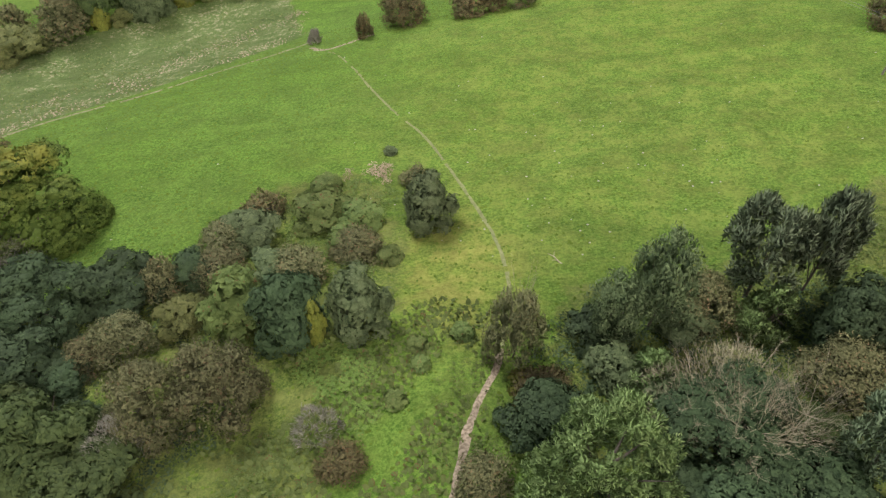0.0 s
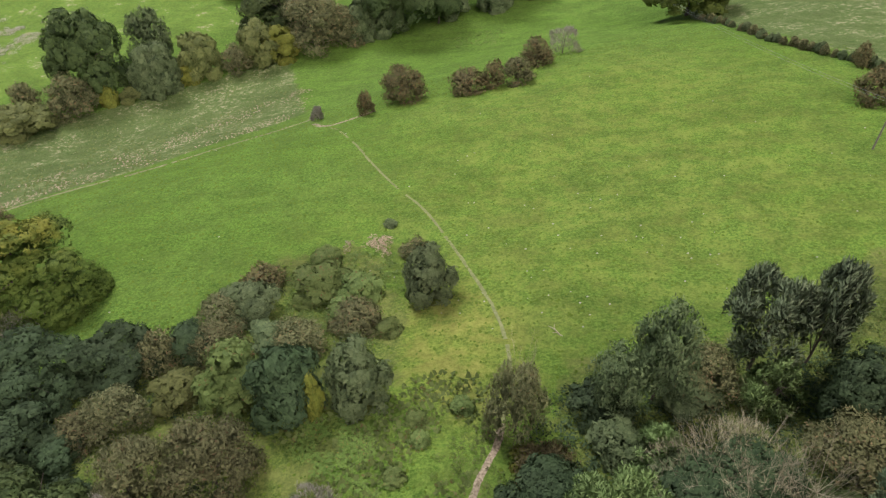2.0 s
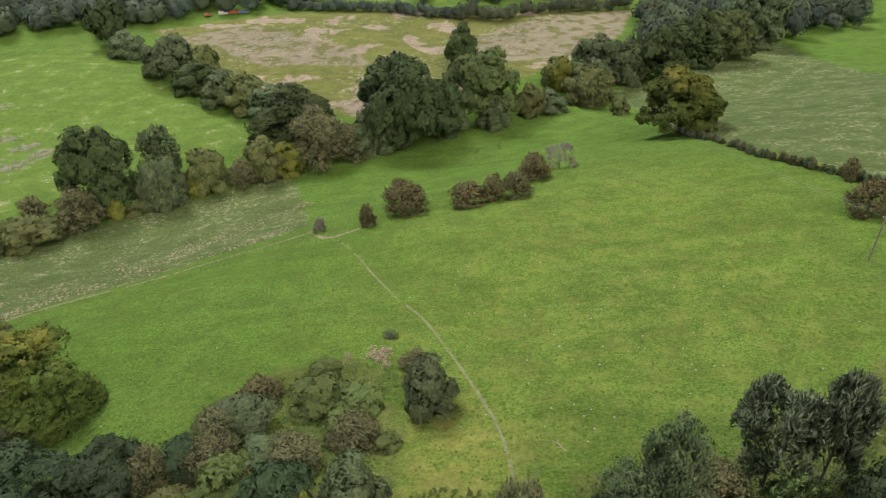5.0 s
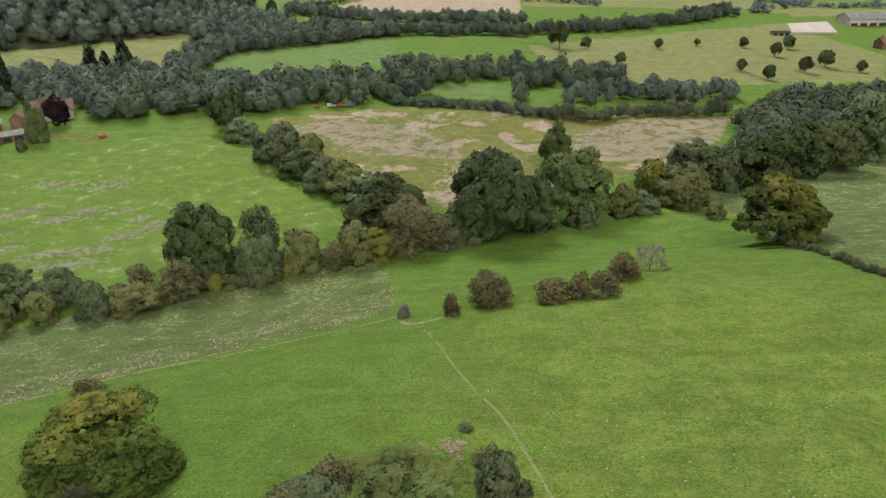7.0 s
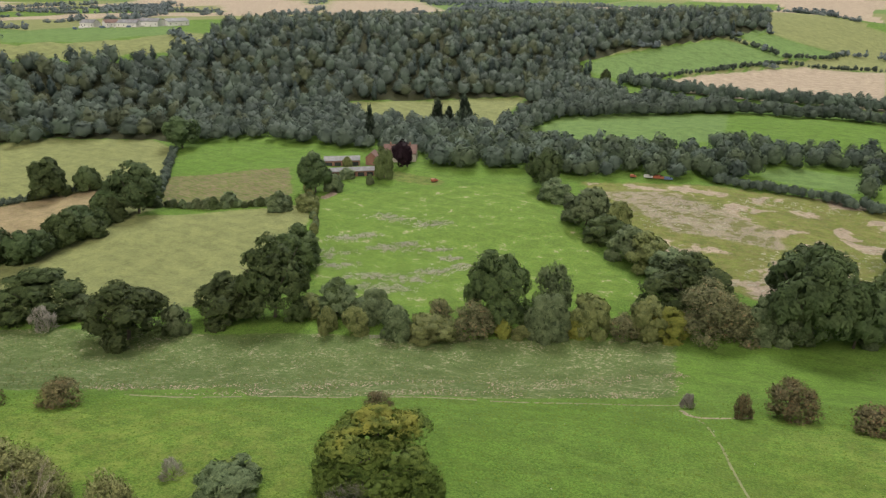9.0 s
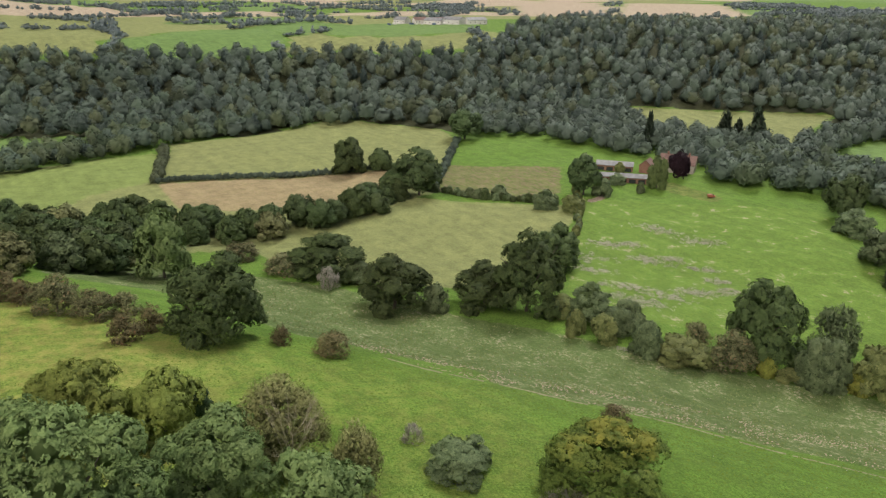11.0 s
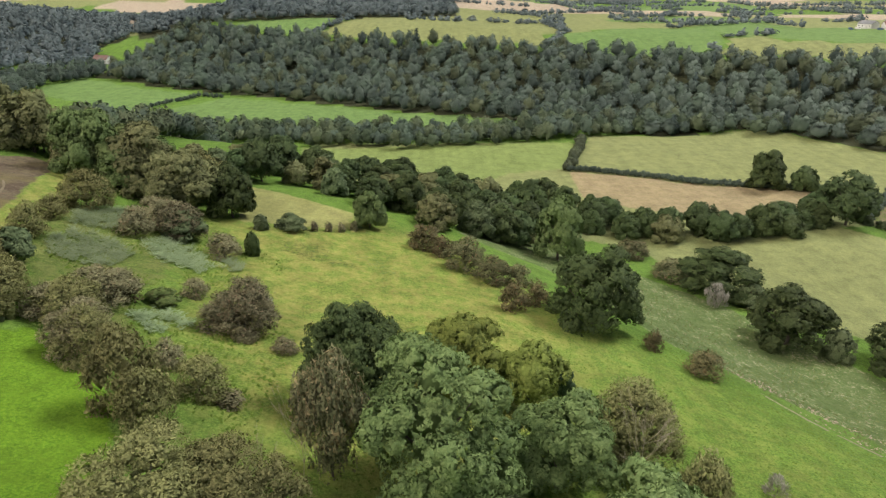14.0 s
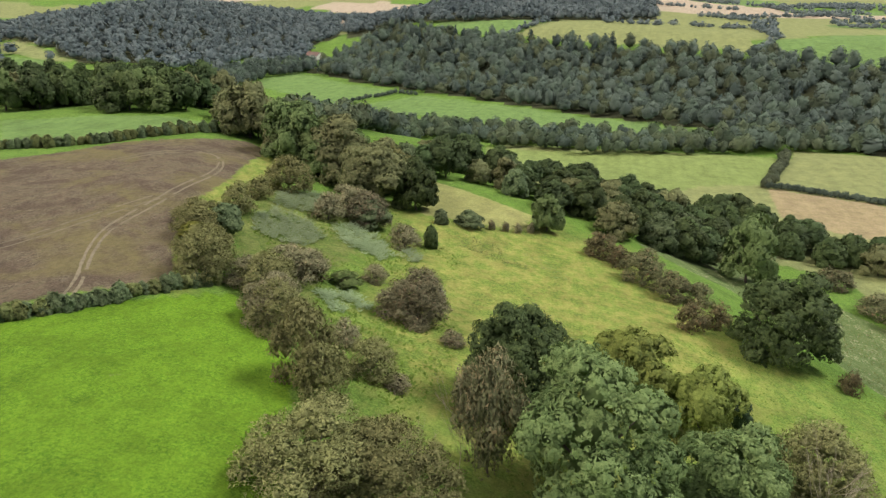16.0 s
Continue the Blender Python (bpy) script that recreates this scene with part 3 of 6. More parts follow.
field("rough", 3, (12, 44), (30, 48), (50, 60), (80, 70), (90, 20), (20, 5), (6, 20))
field("rough", 4, (-165, -70), (-140, -52), (-110, -52), (-90, -44), (-75, -34), (-90, -54), (-120, -78), (-150, -88))
field("rough", 2, (-262, 286), (-235, 303), (-200, 301), (-198, 290), (-235, 289), (-252, 281))
field("yellow", 12, (-205, -20), (-140, 15), (-110, 0), (-90, -18), (-120, -32), (-165, -50))
field("yellow", 14, (-175, -58), (-130, -48), (-95, -40), (-68, -22), (-62, 0), (-90, 22), (-130, 32), (-195, 2))
field("yellow", 3, (-195, -108), (-137, -90), (-112, -84), (-86, -68), (-80, -60), (-108, -74), (-135, -80), (-190, -95))
field("faint", 24, (-14, 30), (20, 38), (62, 66), (70, 130), (40, 150), (-2, 125), (-12, 70))
field("yellow", 3, (-6, 55), (2, 62), (7, 54), (9, 44), (4, 36), (-1, 39), (-5, 46))
field("faint", 16, (-135, 40), (-95, 75), (-60, 62), (-52, 32), (-58, 5), (-95, 8), (-120, 20))
field("faint", 10, (4, 92), (54, 82), (56, 58), (26, 50), (4, 50))
field("ley", 8, (-750, 116), (-819, 301), (-669, 267), (-642, 231), (-676, 158))
field("ley", 8, (-672, 313), (-644, 363), (-624, 457), (-715, 524), (-790, 461), (-812, 381))
field("tan", 10, (-1517, 1239), (-857, 717), (-834, 783), (-816, 861), (-1277, 1313))
field("tan", 10, (-760, 814), (-670, 876), (-694, 1050), (-1049, 1462), (-1239, 1350))
field("ley", 6, (-211, 992), (-169, 1060), (-91, 1044), (-135, 952))
field("ley", 6, (-303, 704), (-282, 794), (-218, 961), (-146, 960), (-149, 911), (-219, 780), (-259, 705))
field("reed", 6, (98, 374), (82, 327), (60, 300), (20, 290), (10, 320), (30, 345), (60, 365))
field("reed", 4, (-128, 330), (-75, 290), (-30, 290), (-40, 310), (-90, 345))
field("reed", 2, (-57, 246), (-48, 250), (-38, 243), (-48, 237))
field("ley", 4, (-62, 402), (-64, 419), (-48, 431), (-17, 430), (-14, 390))
field("hay", 4, (-393, 444), (-294, 573), (-253, 451), (-340, 406))
field("hay", 8, (-783, -803), (-749, -718), (-682, -590), (-686, -646), (-715, -737))
field("ley", 6, (-702, -724), (-675, -606), (-560, -480), (-560, -560))
field("ley", 6, (-685, -485), (-713, -460), (-782, -439), (-743, -421), (-663, -443))
COVERS = ("hay", "lush", "tan", "ochre", "plough", "thistle", "rush", "marsh", "rough", "straw", "allot", "yellow", "faint", "ley", "meadow", "reed")


def ground_material():
    m, t, bsdf = nodes_of("farmland")
    fine = noise_of(t, 2.6, 8.0, 0.78)
    mid = noise_of(t, 0.3, 7.0, 0.7)
    wide = noise_of(t, 0.035, 5.0, 0.6)
    patch = noise_of(t, 0.05, 9.0, 0.62, None, 0.4)
    blotch = noise_of(t, 0.14, 9.0, 0.66, None, 0.3)
    coarse = noise_of(t, 0.9, 8.0, 0.75)
    streak = noise_of(t, 0.16, 6.0, 0.6, (0.12, 1.6, 1.0, 28))
    rows = noise_of(t, 0.6, 7.0, 0.75, (0.3, 2.2, 1.0, 33))
    f, g, w = ramp(t, fine, 0.4, 0.6), ramp(t, mid, 0.4, 0.6), ramp(t, wide, 0.4, 0.6)
    speck = ramp(t, math_node(t, "ADD", math_node(t, "MULTIPLY", fine, 0.6), math_node(t, "MULTIPLY", mid, 0.4)), 0.55, 0.62)

    def tones(a, b, c, share=0.5):
        q = mix_colour(t, f, a, b)
        return mix_colour(t, math_node(t, "MULTIPLY", g, share), q, c)

    col = tones((0.066, 0.144, 0.021), (0.170, 0.286, 0.052), (0.146, 0.236, 0.046), 0.5)
    col = mix_colour(t, math_node(t, "MULTIPLY", w, 0.5), col, mix_colour(t, f, (0.078, 0.157, 0.02), (0.14, 0.255, 0.036)))
    col = mix_colour(t, math_node(t, "MULTIPLY", speck, 0.25), col, (0.2, 0.24, 0.08))

    def cover(name, colour):
        nonlocal col
        a = t.nodes.new("ShaderNodeAttribute")
        a.attribute_name = name
        edge = math_node(t, "ADD", a.outputs["Fac"], math_node(t, "MULTIPLY", math_node(t, "SUBTRACT", mid, 0.5), 1.5))
        col = mix_colour(t, ramp(t, edge, 0.3, 0.7), col, colour)
        return a.outputs["Fac"]

    def soft_cover(name, colour, share):
        nonlocal col
        a = t.nodes.new("ShaderNodeAttribute")
        a.attribute_name = name
        col = mix_colour(t, math_node(t, "MULTIPLY", math_node(t, "MULTIPLY", a.outputs["Fac"], share), math_node(t, "ADD", math_node(t, "MULTIPLY", g, 0.6), 0.4)), col, colour)

    green = tones((0.102, 0.192, 0.032), (0.175, 0.282, 0.052), (0.16, 0.25, 0.045))
    soft_cover("yellow", tones((0.215, 0.245, 0.048), (0.372, 0.368, 0.1), (0.345, 0.3, 0.1), 0.5), 0.75)
    soft_cover("faint", tones((0.155, 0.228, 0.036), (0.29, 0.355, 0.075), (0.31, 0.30, 0.09), 0.4), 0.47)
    cover("hay", tones((0.180, 0.212, 0.080), (0.266, 0.292, 0.118), (0.224, 0.250, 0.094)))
    cover("lush", tones((0.082, 0.186, 0.012), (0.162, 0.292, 0.022), (0.132, 0.245, 0.017), 0.5))
    cover("tan", tones((0.36, 0.30, 0.22), (0.48, 0.40, 0.30), (0.36, 0.31, 0.21), 0.6))
    cover("ochre", tones((0.27, 0.22, 0.12), (0.36, 0.295, 0.17), (0.28, 0.24, 0.12), 0.6))
    cover("ley", tones((0.115, 0.200, 0.058), (0.165, 0.265, 0.080), (0.145, 0.235, 0.066), 0.6))
    cover("meadow", tones((0.160, 0.220, 0.062), (0.232, 0.298, 0.096), (0.196, 0.256, 0.076)))
    cover("straw", tones((0.235, 0.25, 0.085), (0.33, 0.335, 0.13), (0.28, 0.29, 0.1)))
    ear = tones((0.068, 0.056, 0.039), (0.2, 0.168, 0.112), (0.185, 0.16, 0.092), 0.55)
    cover("plough", mix_colour(t, math_node(t, "MULTIPLY", ramp(t, patch, 0.48, 0.64), 0.7), mix_colour(t, math_node(t, "MULTIPLY", ramp(t, blotch, 0.45, 0.6), 0.75), mix_colour(t, ramp(t, rows, 0.46, 0.6), ear, (0.165, 0.128, 0.084)), mix_colour(t, f, (0.046, 0.034, 0.025), (0.095, 0.072, 0.052))), (0.17, 0.15, 0.062)))
    cover("thistle", mix_colour(t, math_node(t, "MULTIPLY", ramp(t, coarse, 0.52, 0.58), ramp(t, blotch, 0.44, 0.62)), tones((0.072, 0.130, 0.032), (0.146, 0.205, 0.068), (0.155, 0.2, 0.076), 0.6), (0.31, 0.285, 0.19)))
    cover("rush", mix_colour(t, math_node(t, "MULTIPLY", ramp(t, blotch, 0.585, 0.65), ramp(t, coarse, 0.42, 0.54)), green, tones((0.27, 0.25, 0.15), (0.42, 0.38, 0.27), (0.3, 0.29, 0.16), 0.4)))
    cover("marsh", mix_colour(t, ramp(t, patch, 0.53, 0.57), tones((0.13, 0.18, 0.035), (0.2, 0.23, 0.06), (0.22, 0.2, 0.08), 0.6), tones((0.3, 0.25, 0.18), (0.48, 0.4, 0.31), (0.34, 0.29, 0.2))))
    reed_edge = cover("reed", mix_colour(t, ramp(t, blotch, 0.42, 0.5), tones((0.15, 0.18, 0.05), (0.22, 0.23, 0.08), (0.24, 0.22, 0.1)), tones((0.22, 0.19, 0.14), (0.4, 0.35, 0.28), (0.3, 0.27, 0.17), 0.6)))
    col = mix_colour(t, math_node(t, "MULTIPLY", reed_edge, ramp(t, coarse, 0.52, 0.6)), col, (0.2, 0.21, 0.09))
    cover("rough", tones((0.06, 0.11, 0.02), (0.18, 0.24, 0.055), (0.2, 0.22, 0.07), 0.6))
    cover("allot", mix_colour(t, ramp(t, rows, 0.45, 0.6), (0.14, 0.18, 0.05), (0.24, 0.185, 0.12)))
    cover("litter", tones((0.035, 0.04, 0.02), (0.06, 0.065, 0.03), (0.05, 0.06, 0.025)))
    shade = t.nodes.new("ShaderNodeHueSaturation")
    t.links.new(col, shade.inputs["Color"])
    tone = math_node(t, "ADD", math_node(t, "MULTIPLY", ramp(t, blotch, 0.36, 0.64), 0.26), math_node(t, "MULTIPLY", ramp(t, streak, 0.36, 0.64), 0.1))
    tone = math_node(t, "ADD", tone, math_node(t, "MULTIPLY", ramp(t, coarse, 0.36, 0.64), 0.24))
    t.links.new(math_node(t, "ADD", tone, 0.7), shade.inputs["Value"])
    col = shade.outputs[0]
    t.links.new(col, bsdf.inputs["Base Color"])
    bsdf.inputs["Roughness"].default_value = 0.9
    bsdf.inputs["Specular IOR Level"].default_value = 0.15
    bump_into(t, bsdf, math_node(t, "ADD", fine, math_node(t, "MULTIPLY", mid, 2.0)), 0.8, 0.3)
    return m


def axis_steps(lo, hi, step, reach, growth):
    core = np.arange(lo, hi + step / 2, step)
    wings, d, s = [], 0, step
    while d < reach:
        s *= growth
        d += s
        wings.append(d)
    wings = np.array(wings)
    return np.concatenate([core[0] - wings[::-1], core, core[-1] + wings])


CELLS = None


def far_fields(x, y):
    """Patchwork of far fields: the kind of each place (0 to 3, -1: none) and how far it is from the nearest boundary."""
    global CELLS
    if CELLS is None:
        rng = np.random.default_rng(77)
        gx, gy = np.meshgrid(np.arange(-2900, 1100, 190), np.arange(-2100, 2600, 190))
        seeds = np.stack([gx.ravel(), gy.ravel()], 1) + rng.uniform(-80, 80, (gx.size, 2))
        CELLS = seeds, rng.choice([0, 0, 1, 1, 2, 2, 3], len(seeds))
    seeds, kinds = CELLS
    x, y = np.asarray(x, float), np.asarray(y, float)
    kind, gap = np.full(x.shape, -1), np.full(x.shape, 1e9)
    far, v = hill_line(np.stack([x, y], 1))
    r = np.hypot(x, y)
    on = ((r > 1050) | ((far > 185) & (v > -480) & (v < 300)) | ((r > 800) & (v > 650))) & (x > -2900) & (x < 1100) & (y > -2100) & (y < 2600)
    idx = np.where(on)[0]
    near_in = r < 1150
    for part_of in np.array_split(idx, max(1, len(idx) // 20000)):
        d = np.hypot(x[part_of, None] - seeds[None, :, 0], y[part_of, None] - seeds[None, :, 1])
        two = np.partition(d, 1, axis=1)[:, :2]
        kind[part_of] = np.where(near_in[part_of] & (kinds[d.argmin(1)] > 1), 1, kinds[d.argmin(1)])
        gap[part_of] = two[:, 1] - two[:, 0]
    return kind, gap


def hill_line(p):
    u = -0.966 * p[:, 0] + 0.259 * p[:, 1]
    v = 0.259 * p[:, 0] + 0.966 * p[:, 1]
    return u - (520 - 0.24 * v), v


RIDGE = [(-269, 604), (-268, 640), (-296, 735), (-289, 804), (-254, 880), (-216, 980), (-190, 1065), (-189, 1105), (-216, 1160), (-306, 1090), (-412, 930), (-520, 790), (-480, 600)]
VALE = [(-930, -372), (-1560, -640), (-1620, 40), (-1000, 30), (-940, -150)]


def hump_of(p):
    return np.exp(-(((p[:, 0] + 1040) / 320) ** 2 + ((p[:, 1] + 730) / 280) ** 2))


def wooded(x, y):
    """Where the far woods stand."""
    p = np.stack([x, y], 1)
    far, v = hill_line(p)
    hump = np.exp(-(((x + 1040) / 320) ** 2 + ((y + 730) / 280) ** 2))
    hill = (far > -14) & (far < 172 + 190 * soft(230, 420, v)) & (v > -545) & (v < 560)
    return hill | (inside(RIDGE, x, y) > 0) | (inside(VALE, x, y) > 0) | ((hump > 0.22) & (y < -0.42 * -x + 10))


def build_ground():
    xs = axis_steps(-250, 90, 2.2, 4600, 1.035)
    ys = axis_steps(-140, 240, 2.2, 4600, 1.035)
    gx, gy = np.meshgrid(xs, ys)
    nx, ny = len(xs), len(ys)
    v = np.stack([gx, gy, ground_z(gx, gy)], 2).reshape(-1, 3)
    i = (np.arange(ny - 1)[:, None] * nx + np.arange(nx - 1)[None]).ravel()
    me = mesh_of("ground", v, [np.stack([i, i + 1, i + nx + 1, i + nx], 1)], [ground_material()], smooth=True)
    masks = {c: np.zeros(len(v)) for c in COVERS}
    for name, edge, poly in FIELDS:
        masks[name] = np.maximum(masks[name], soft(-edge, edge, inside(poly, v[:, 0], v[:, 1])))
    kind = far_fields(v[:, 0], v[:, 1])[0]
    taken = np.max([masks[c] for c in COVERS], axis=0)
    for name, code in (("ley", 0), ("hay", 1), ("tan", 2)):
        masks[name] = np.maximum(masks[name], (kind == code) * (taken < 0.1))
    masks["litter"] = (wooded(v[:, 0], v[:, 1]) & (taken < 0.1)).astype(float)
    for name, values in masks.items():
        me.attributes.new(name, "FLOAT", "POINT").data.foreach_set("value", values.astype(np.float32))
    return tagged(new("ground", me), "rolling farmland of green pasture, hay meadows, stubble and rough grass", "ground", kind="structure")


ground = build_ground()


# ---- far woods and belts ----
def jitter_grid(x0, x1, y0, y1, step, seed):
    rng = np.random.default_rng(seed)
    gx, gy = np.meshgrid(np.arange(x0, x1, step), np.arange(y0, y1, step))
    p = np.stack([gx.ravel(), gy.ravel()], 1)
    return p + rng.uniform(-0.45, 0.45, p.shape) * step, rng


def wood_spots(p, rng, keep, width, height, clear=0.5):
    keep = keep & ~np.any([inside(poly, p[:, 0], p[:, 1]) > -clear for n, e, poly in FIELDS if n not in ("rough", "yellow", "faint", "reed")], axis=0)
    p = p[keep]
    n = len(p)
    return np.column_stack([p, rng.uniform(0, 6.28, n), rng.uniform(*width, n), rng.uniform(*height, n)])


p, rng = jitter_grid(-1000, 0, -500, 1250, 12.4, 5)
far, v = hill_line(p)
limit = 172 + 190 * soft(230, 420, v)
spots = wood_spots(p, rng, ((far > -14) & (far < limit) & (v > -545) & (v < 560)) | (inside(RIDGE, p[:, 0], p[:, 1]) > 0), (11, 19), (10, 18))
pick = rng.random(len(spots)) < 0.05 + 0.14 * soft(150, 420, 0.259 * spots[:, 0] + 0.966 * spots[:, 1])
tone = rng.random(len(spots)) < 0.4
moss = rng.random(len(spots)) < 0.22
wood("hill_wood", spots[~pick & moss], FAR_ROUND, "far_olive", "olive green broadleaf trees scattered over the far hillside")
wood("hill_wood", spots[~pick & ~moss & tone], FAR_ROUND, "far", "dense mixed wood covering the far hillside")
wood("hill_wood", spots[~pick & ~moss & ~tone], FAR_ROUND, "hazed_grey", "broadleaf wood covering the far hillside, leaf colour greyed for haze")
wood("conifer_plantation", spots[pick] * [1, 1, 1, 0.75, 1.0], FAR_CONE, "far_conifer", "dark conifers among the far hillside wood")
FAR_LOW = [far_unit(s + 90, quads=24, size=0.13, lobes=4) for s in range(6)]
p, rng = jitter_grid(-1500, -600, -1250, -330, 14, 6)
hump = hump_of(p)
wood("rounded_hill_wood", wood_spots(p, rng, (hump > 0.22) & (p[:, 1] < -0.42 * -p[:, 0] + 10), (12, 18), (10, 16)), FAR_LOW, "hazed_pale", "dense broadleaf wood on a rounded hill")
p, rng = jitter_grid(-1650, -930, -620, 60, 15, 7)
wood("distant_hill_wood", wood_spots(p, rng, inside(VALE, p[:, 0], p[:, 1]) > 0, (14, 20), (10, 16)), FAR_LOW, "hazed_pale", "distant wooded hill at the end of the valley")
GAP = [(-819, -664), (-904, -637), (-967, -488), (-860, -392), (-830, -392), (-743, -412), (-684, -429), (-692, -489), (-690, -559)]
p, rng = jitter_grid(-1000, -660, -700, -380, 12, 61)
wood("rounded_hill_wood", wood_spots(p, rng, (inside(GAP, p[:, 0], p[:, 1]) > 0) & (hump_of(p) <= 0.22), (11, 18), (9, 15)), FAR_LOW, "hazed_pale", "broadleaf wood running down a hill into the valley")
# hedges and copses of the far patchwork
FAR_SMALL = [far_unit(s + 70, quads=9, size=0.18, lobes=2) for s in range(5)]
p, rng = jitter_grid(-2200, 650, -1650, 2000, 7.0, 8)
kind, gap = far_fields(p[:, 0], p[:, 1])
copse = (kind == 3) & (ripple(np.column_stack([p, p[:, 0] * 0]), 0.013, 4) > 0.35)
spots = wood_spots(p, rng, (kind >= 0) & (np.hypot(p[:, 0], p[:, 1]) < 1750) & (((gap < 6.5) & (ripple(np.column_stack([p, p[:, 0] * 0]), 0.021, 9) > -0.45)) | copse), (6, 14), (3.5, 10), 0)
wood("far_hedgerows", spots, FAR_SMALL, "hazed_pale", "distant hedgerows and copses between fields")


def fill(name, poly, step, sizes, seed, label, tones=("far", "hazed_grey"), tall=1.0):
    """A wood or belt of trees filling an outline, joined."""
    xs, ys = [q[0] for q in poly], [q[1] for q in poly]
    p, rng = jitter_grid(min(xs), max(xs), min(ys), max(ys), step, seed)
    keep = inside(poly, p[:, 0], p[:, 1]) > -1
    p = p[keep]
    pick = rng.integers(0, len(tones), len(p))
    s = rng.uniform(*sizes, len(p))
    spots = np.column_stack([p, rng.uniform(0, 6.28, len(p)), s, s * tall * rng.uniform(0.8, 1.15, len(p))])
    for i, tone in enumerate(tones):
        if (pick == i).any():
            wood(name, spots[pick == i], FAR_FINE, tone, label)


FAR_FINE = [far_unit(s + 20, quads=115, size=0.07, lobes=7) for s in range(8)]
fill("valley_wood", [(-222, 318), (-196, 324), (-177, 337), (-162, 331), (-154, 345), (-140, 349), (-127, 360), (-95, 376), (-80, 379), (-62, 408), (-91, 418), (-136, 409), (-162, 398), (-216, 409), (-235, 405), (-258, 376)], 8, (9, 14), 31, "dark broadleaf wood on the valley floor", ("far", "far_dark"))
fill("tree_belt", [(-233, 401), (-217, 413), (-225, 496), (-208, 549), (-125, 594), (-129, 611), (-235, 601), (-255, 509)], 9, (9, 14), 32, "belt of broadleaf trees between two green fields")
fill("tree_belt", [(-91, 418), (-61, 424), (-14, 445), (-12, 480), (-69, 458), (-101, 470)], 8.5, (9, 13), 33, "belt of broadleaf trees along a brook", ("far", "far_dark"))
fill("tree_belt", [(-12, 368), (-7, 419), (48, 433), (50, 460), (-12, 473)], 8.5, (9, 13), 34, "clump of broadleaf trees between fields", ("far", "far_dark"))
fill("tree_belt", [(6, 377), (41, 394), (87, 403), (110, 408), (114, 424), (57, 421), (22, 396)], 8, (8, 12), 35, "belt of broadleaf trees below parkland", ("far", "hazed_grey"))
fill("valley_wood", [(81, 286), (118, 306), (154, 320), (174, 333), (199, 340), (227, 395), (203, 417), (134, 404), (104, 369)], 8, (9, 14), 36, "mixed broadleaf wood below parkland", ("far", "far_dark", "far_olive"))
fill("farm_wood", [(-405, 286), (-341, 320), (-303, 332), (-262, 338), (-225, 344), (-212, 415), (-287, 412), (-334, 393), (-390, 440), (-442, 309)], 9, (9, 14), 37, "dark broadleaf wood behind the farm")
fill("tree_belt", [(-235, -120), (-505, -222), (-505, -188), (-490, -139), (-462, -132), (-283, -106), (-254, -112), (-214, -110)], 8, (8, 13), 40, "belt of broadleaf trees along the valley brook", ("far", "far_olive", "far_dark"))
fill("tree_belt", [(-635, -425), (-618, -362), (-640, -372), (-700, -372), (-752, -346), (-800, -378), (-743, -414), (-666, -436)], 9, (9, 14), 39, "belt of trees between valley fields", ("far", "hazed_grey"))
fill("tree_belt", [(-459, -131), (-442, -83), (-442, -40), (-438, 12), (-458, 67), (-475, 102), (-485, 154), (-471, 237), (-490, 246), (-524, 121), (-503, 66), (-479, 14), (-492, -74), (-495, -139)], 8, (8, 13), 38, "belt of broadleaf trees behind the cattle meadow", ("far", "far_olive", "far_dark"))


def row(name, line, width, step, sizes, foliage, label, seed):
    """A hedge along a line, joined."""
    rng = np.random.default_rng(seed)
    spots = []
    for (ax, ay), (bx, by) in zip(line, line[1:]):
        long = math.hypot(bx - ax, by - ay)
        n = max(1, int(long / step))
        for i in range(n):
            k = (i + rng.uniform(0, 1)) / n
            o = rng.uniform(-0.5, 0.5) * width
            s = rng.uniform(*sizes)
            spots.append((ax + (bx - ax) * k - (by - ay) / long * o, ay + (by - ay) * k + (bx - ax) / long * o, rng.uniform(0, 6.28), s * rng.uniform(0.85, 1.2), s * rng.uniform(0.8, 1.1)))
    return wood(name, spots, FAR_FINE, foliage, label)


row("field_hedge", [(-380, 74), (-340, 194)], 2.6, 0.9, (2.6, 3.8), "far", "trimmed hedge between a stubble field and a meadow", 6)
row("field_hedge", [(-380, 74), (-462, 98)], 4, 1.5, (3.0, 5.6), "far_olive", "overgrown hedge between two meadows", 7)
row("field_hedge", [(-384, 269), (-330, 224), (-291, 189)], 3, 2.0, (3.0, 5.0), "far", "hedge beside a paddock", 8)
row("field_hedge", [(-80, 376), (-55, 377), (-12, 366), (6, 359)], 5, 1.8, (4.0, 6.5), "far", "overgrown hedge behind the marsh", 9)
row("field_hedge", [(6, 359), (28, 356), (42, 367), (69, 373), (101, 383)], 5, 3.0, (6.0, 9.5), "far_olive", "rounded willow hedge behind the marsh", 10)
row("field_hedge", [(-573, -241), (-654, -213), (-641, -190)], 3, 2.5, (3.0, 5.0), "far", "hedge between two valley fields", 11)
row("field_hedge", [(-250, 697), (-206, 785), (-140, 930), (-35, 960)], 4, 4.0, (4.0, 7.0), "far", "hedge above a stubble field", 12)
row("field_hedge", [(-246, 692), (-117, 673), (-19, 670)], 22, 2.2, (8.0, 13.0), "far", "belt of trees below a stubble field", 13)
row("field_hedge", [(-214, 975), (-142, 956), (-100, 1000), (-85, 1050)], 4, 5.0, (5.0, 8.0), "far", "hedge across a green hillside", 14)
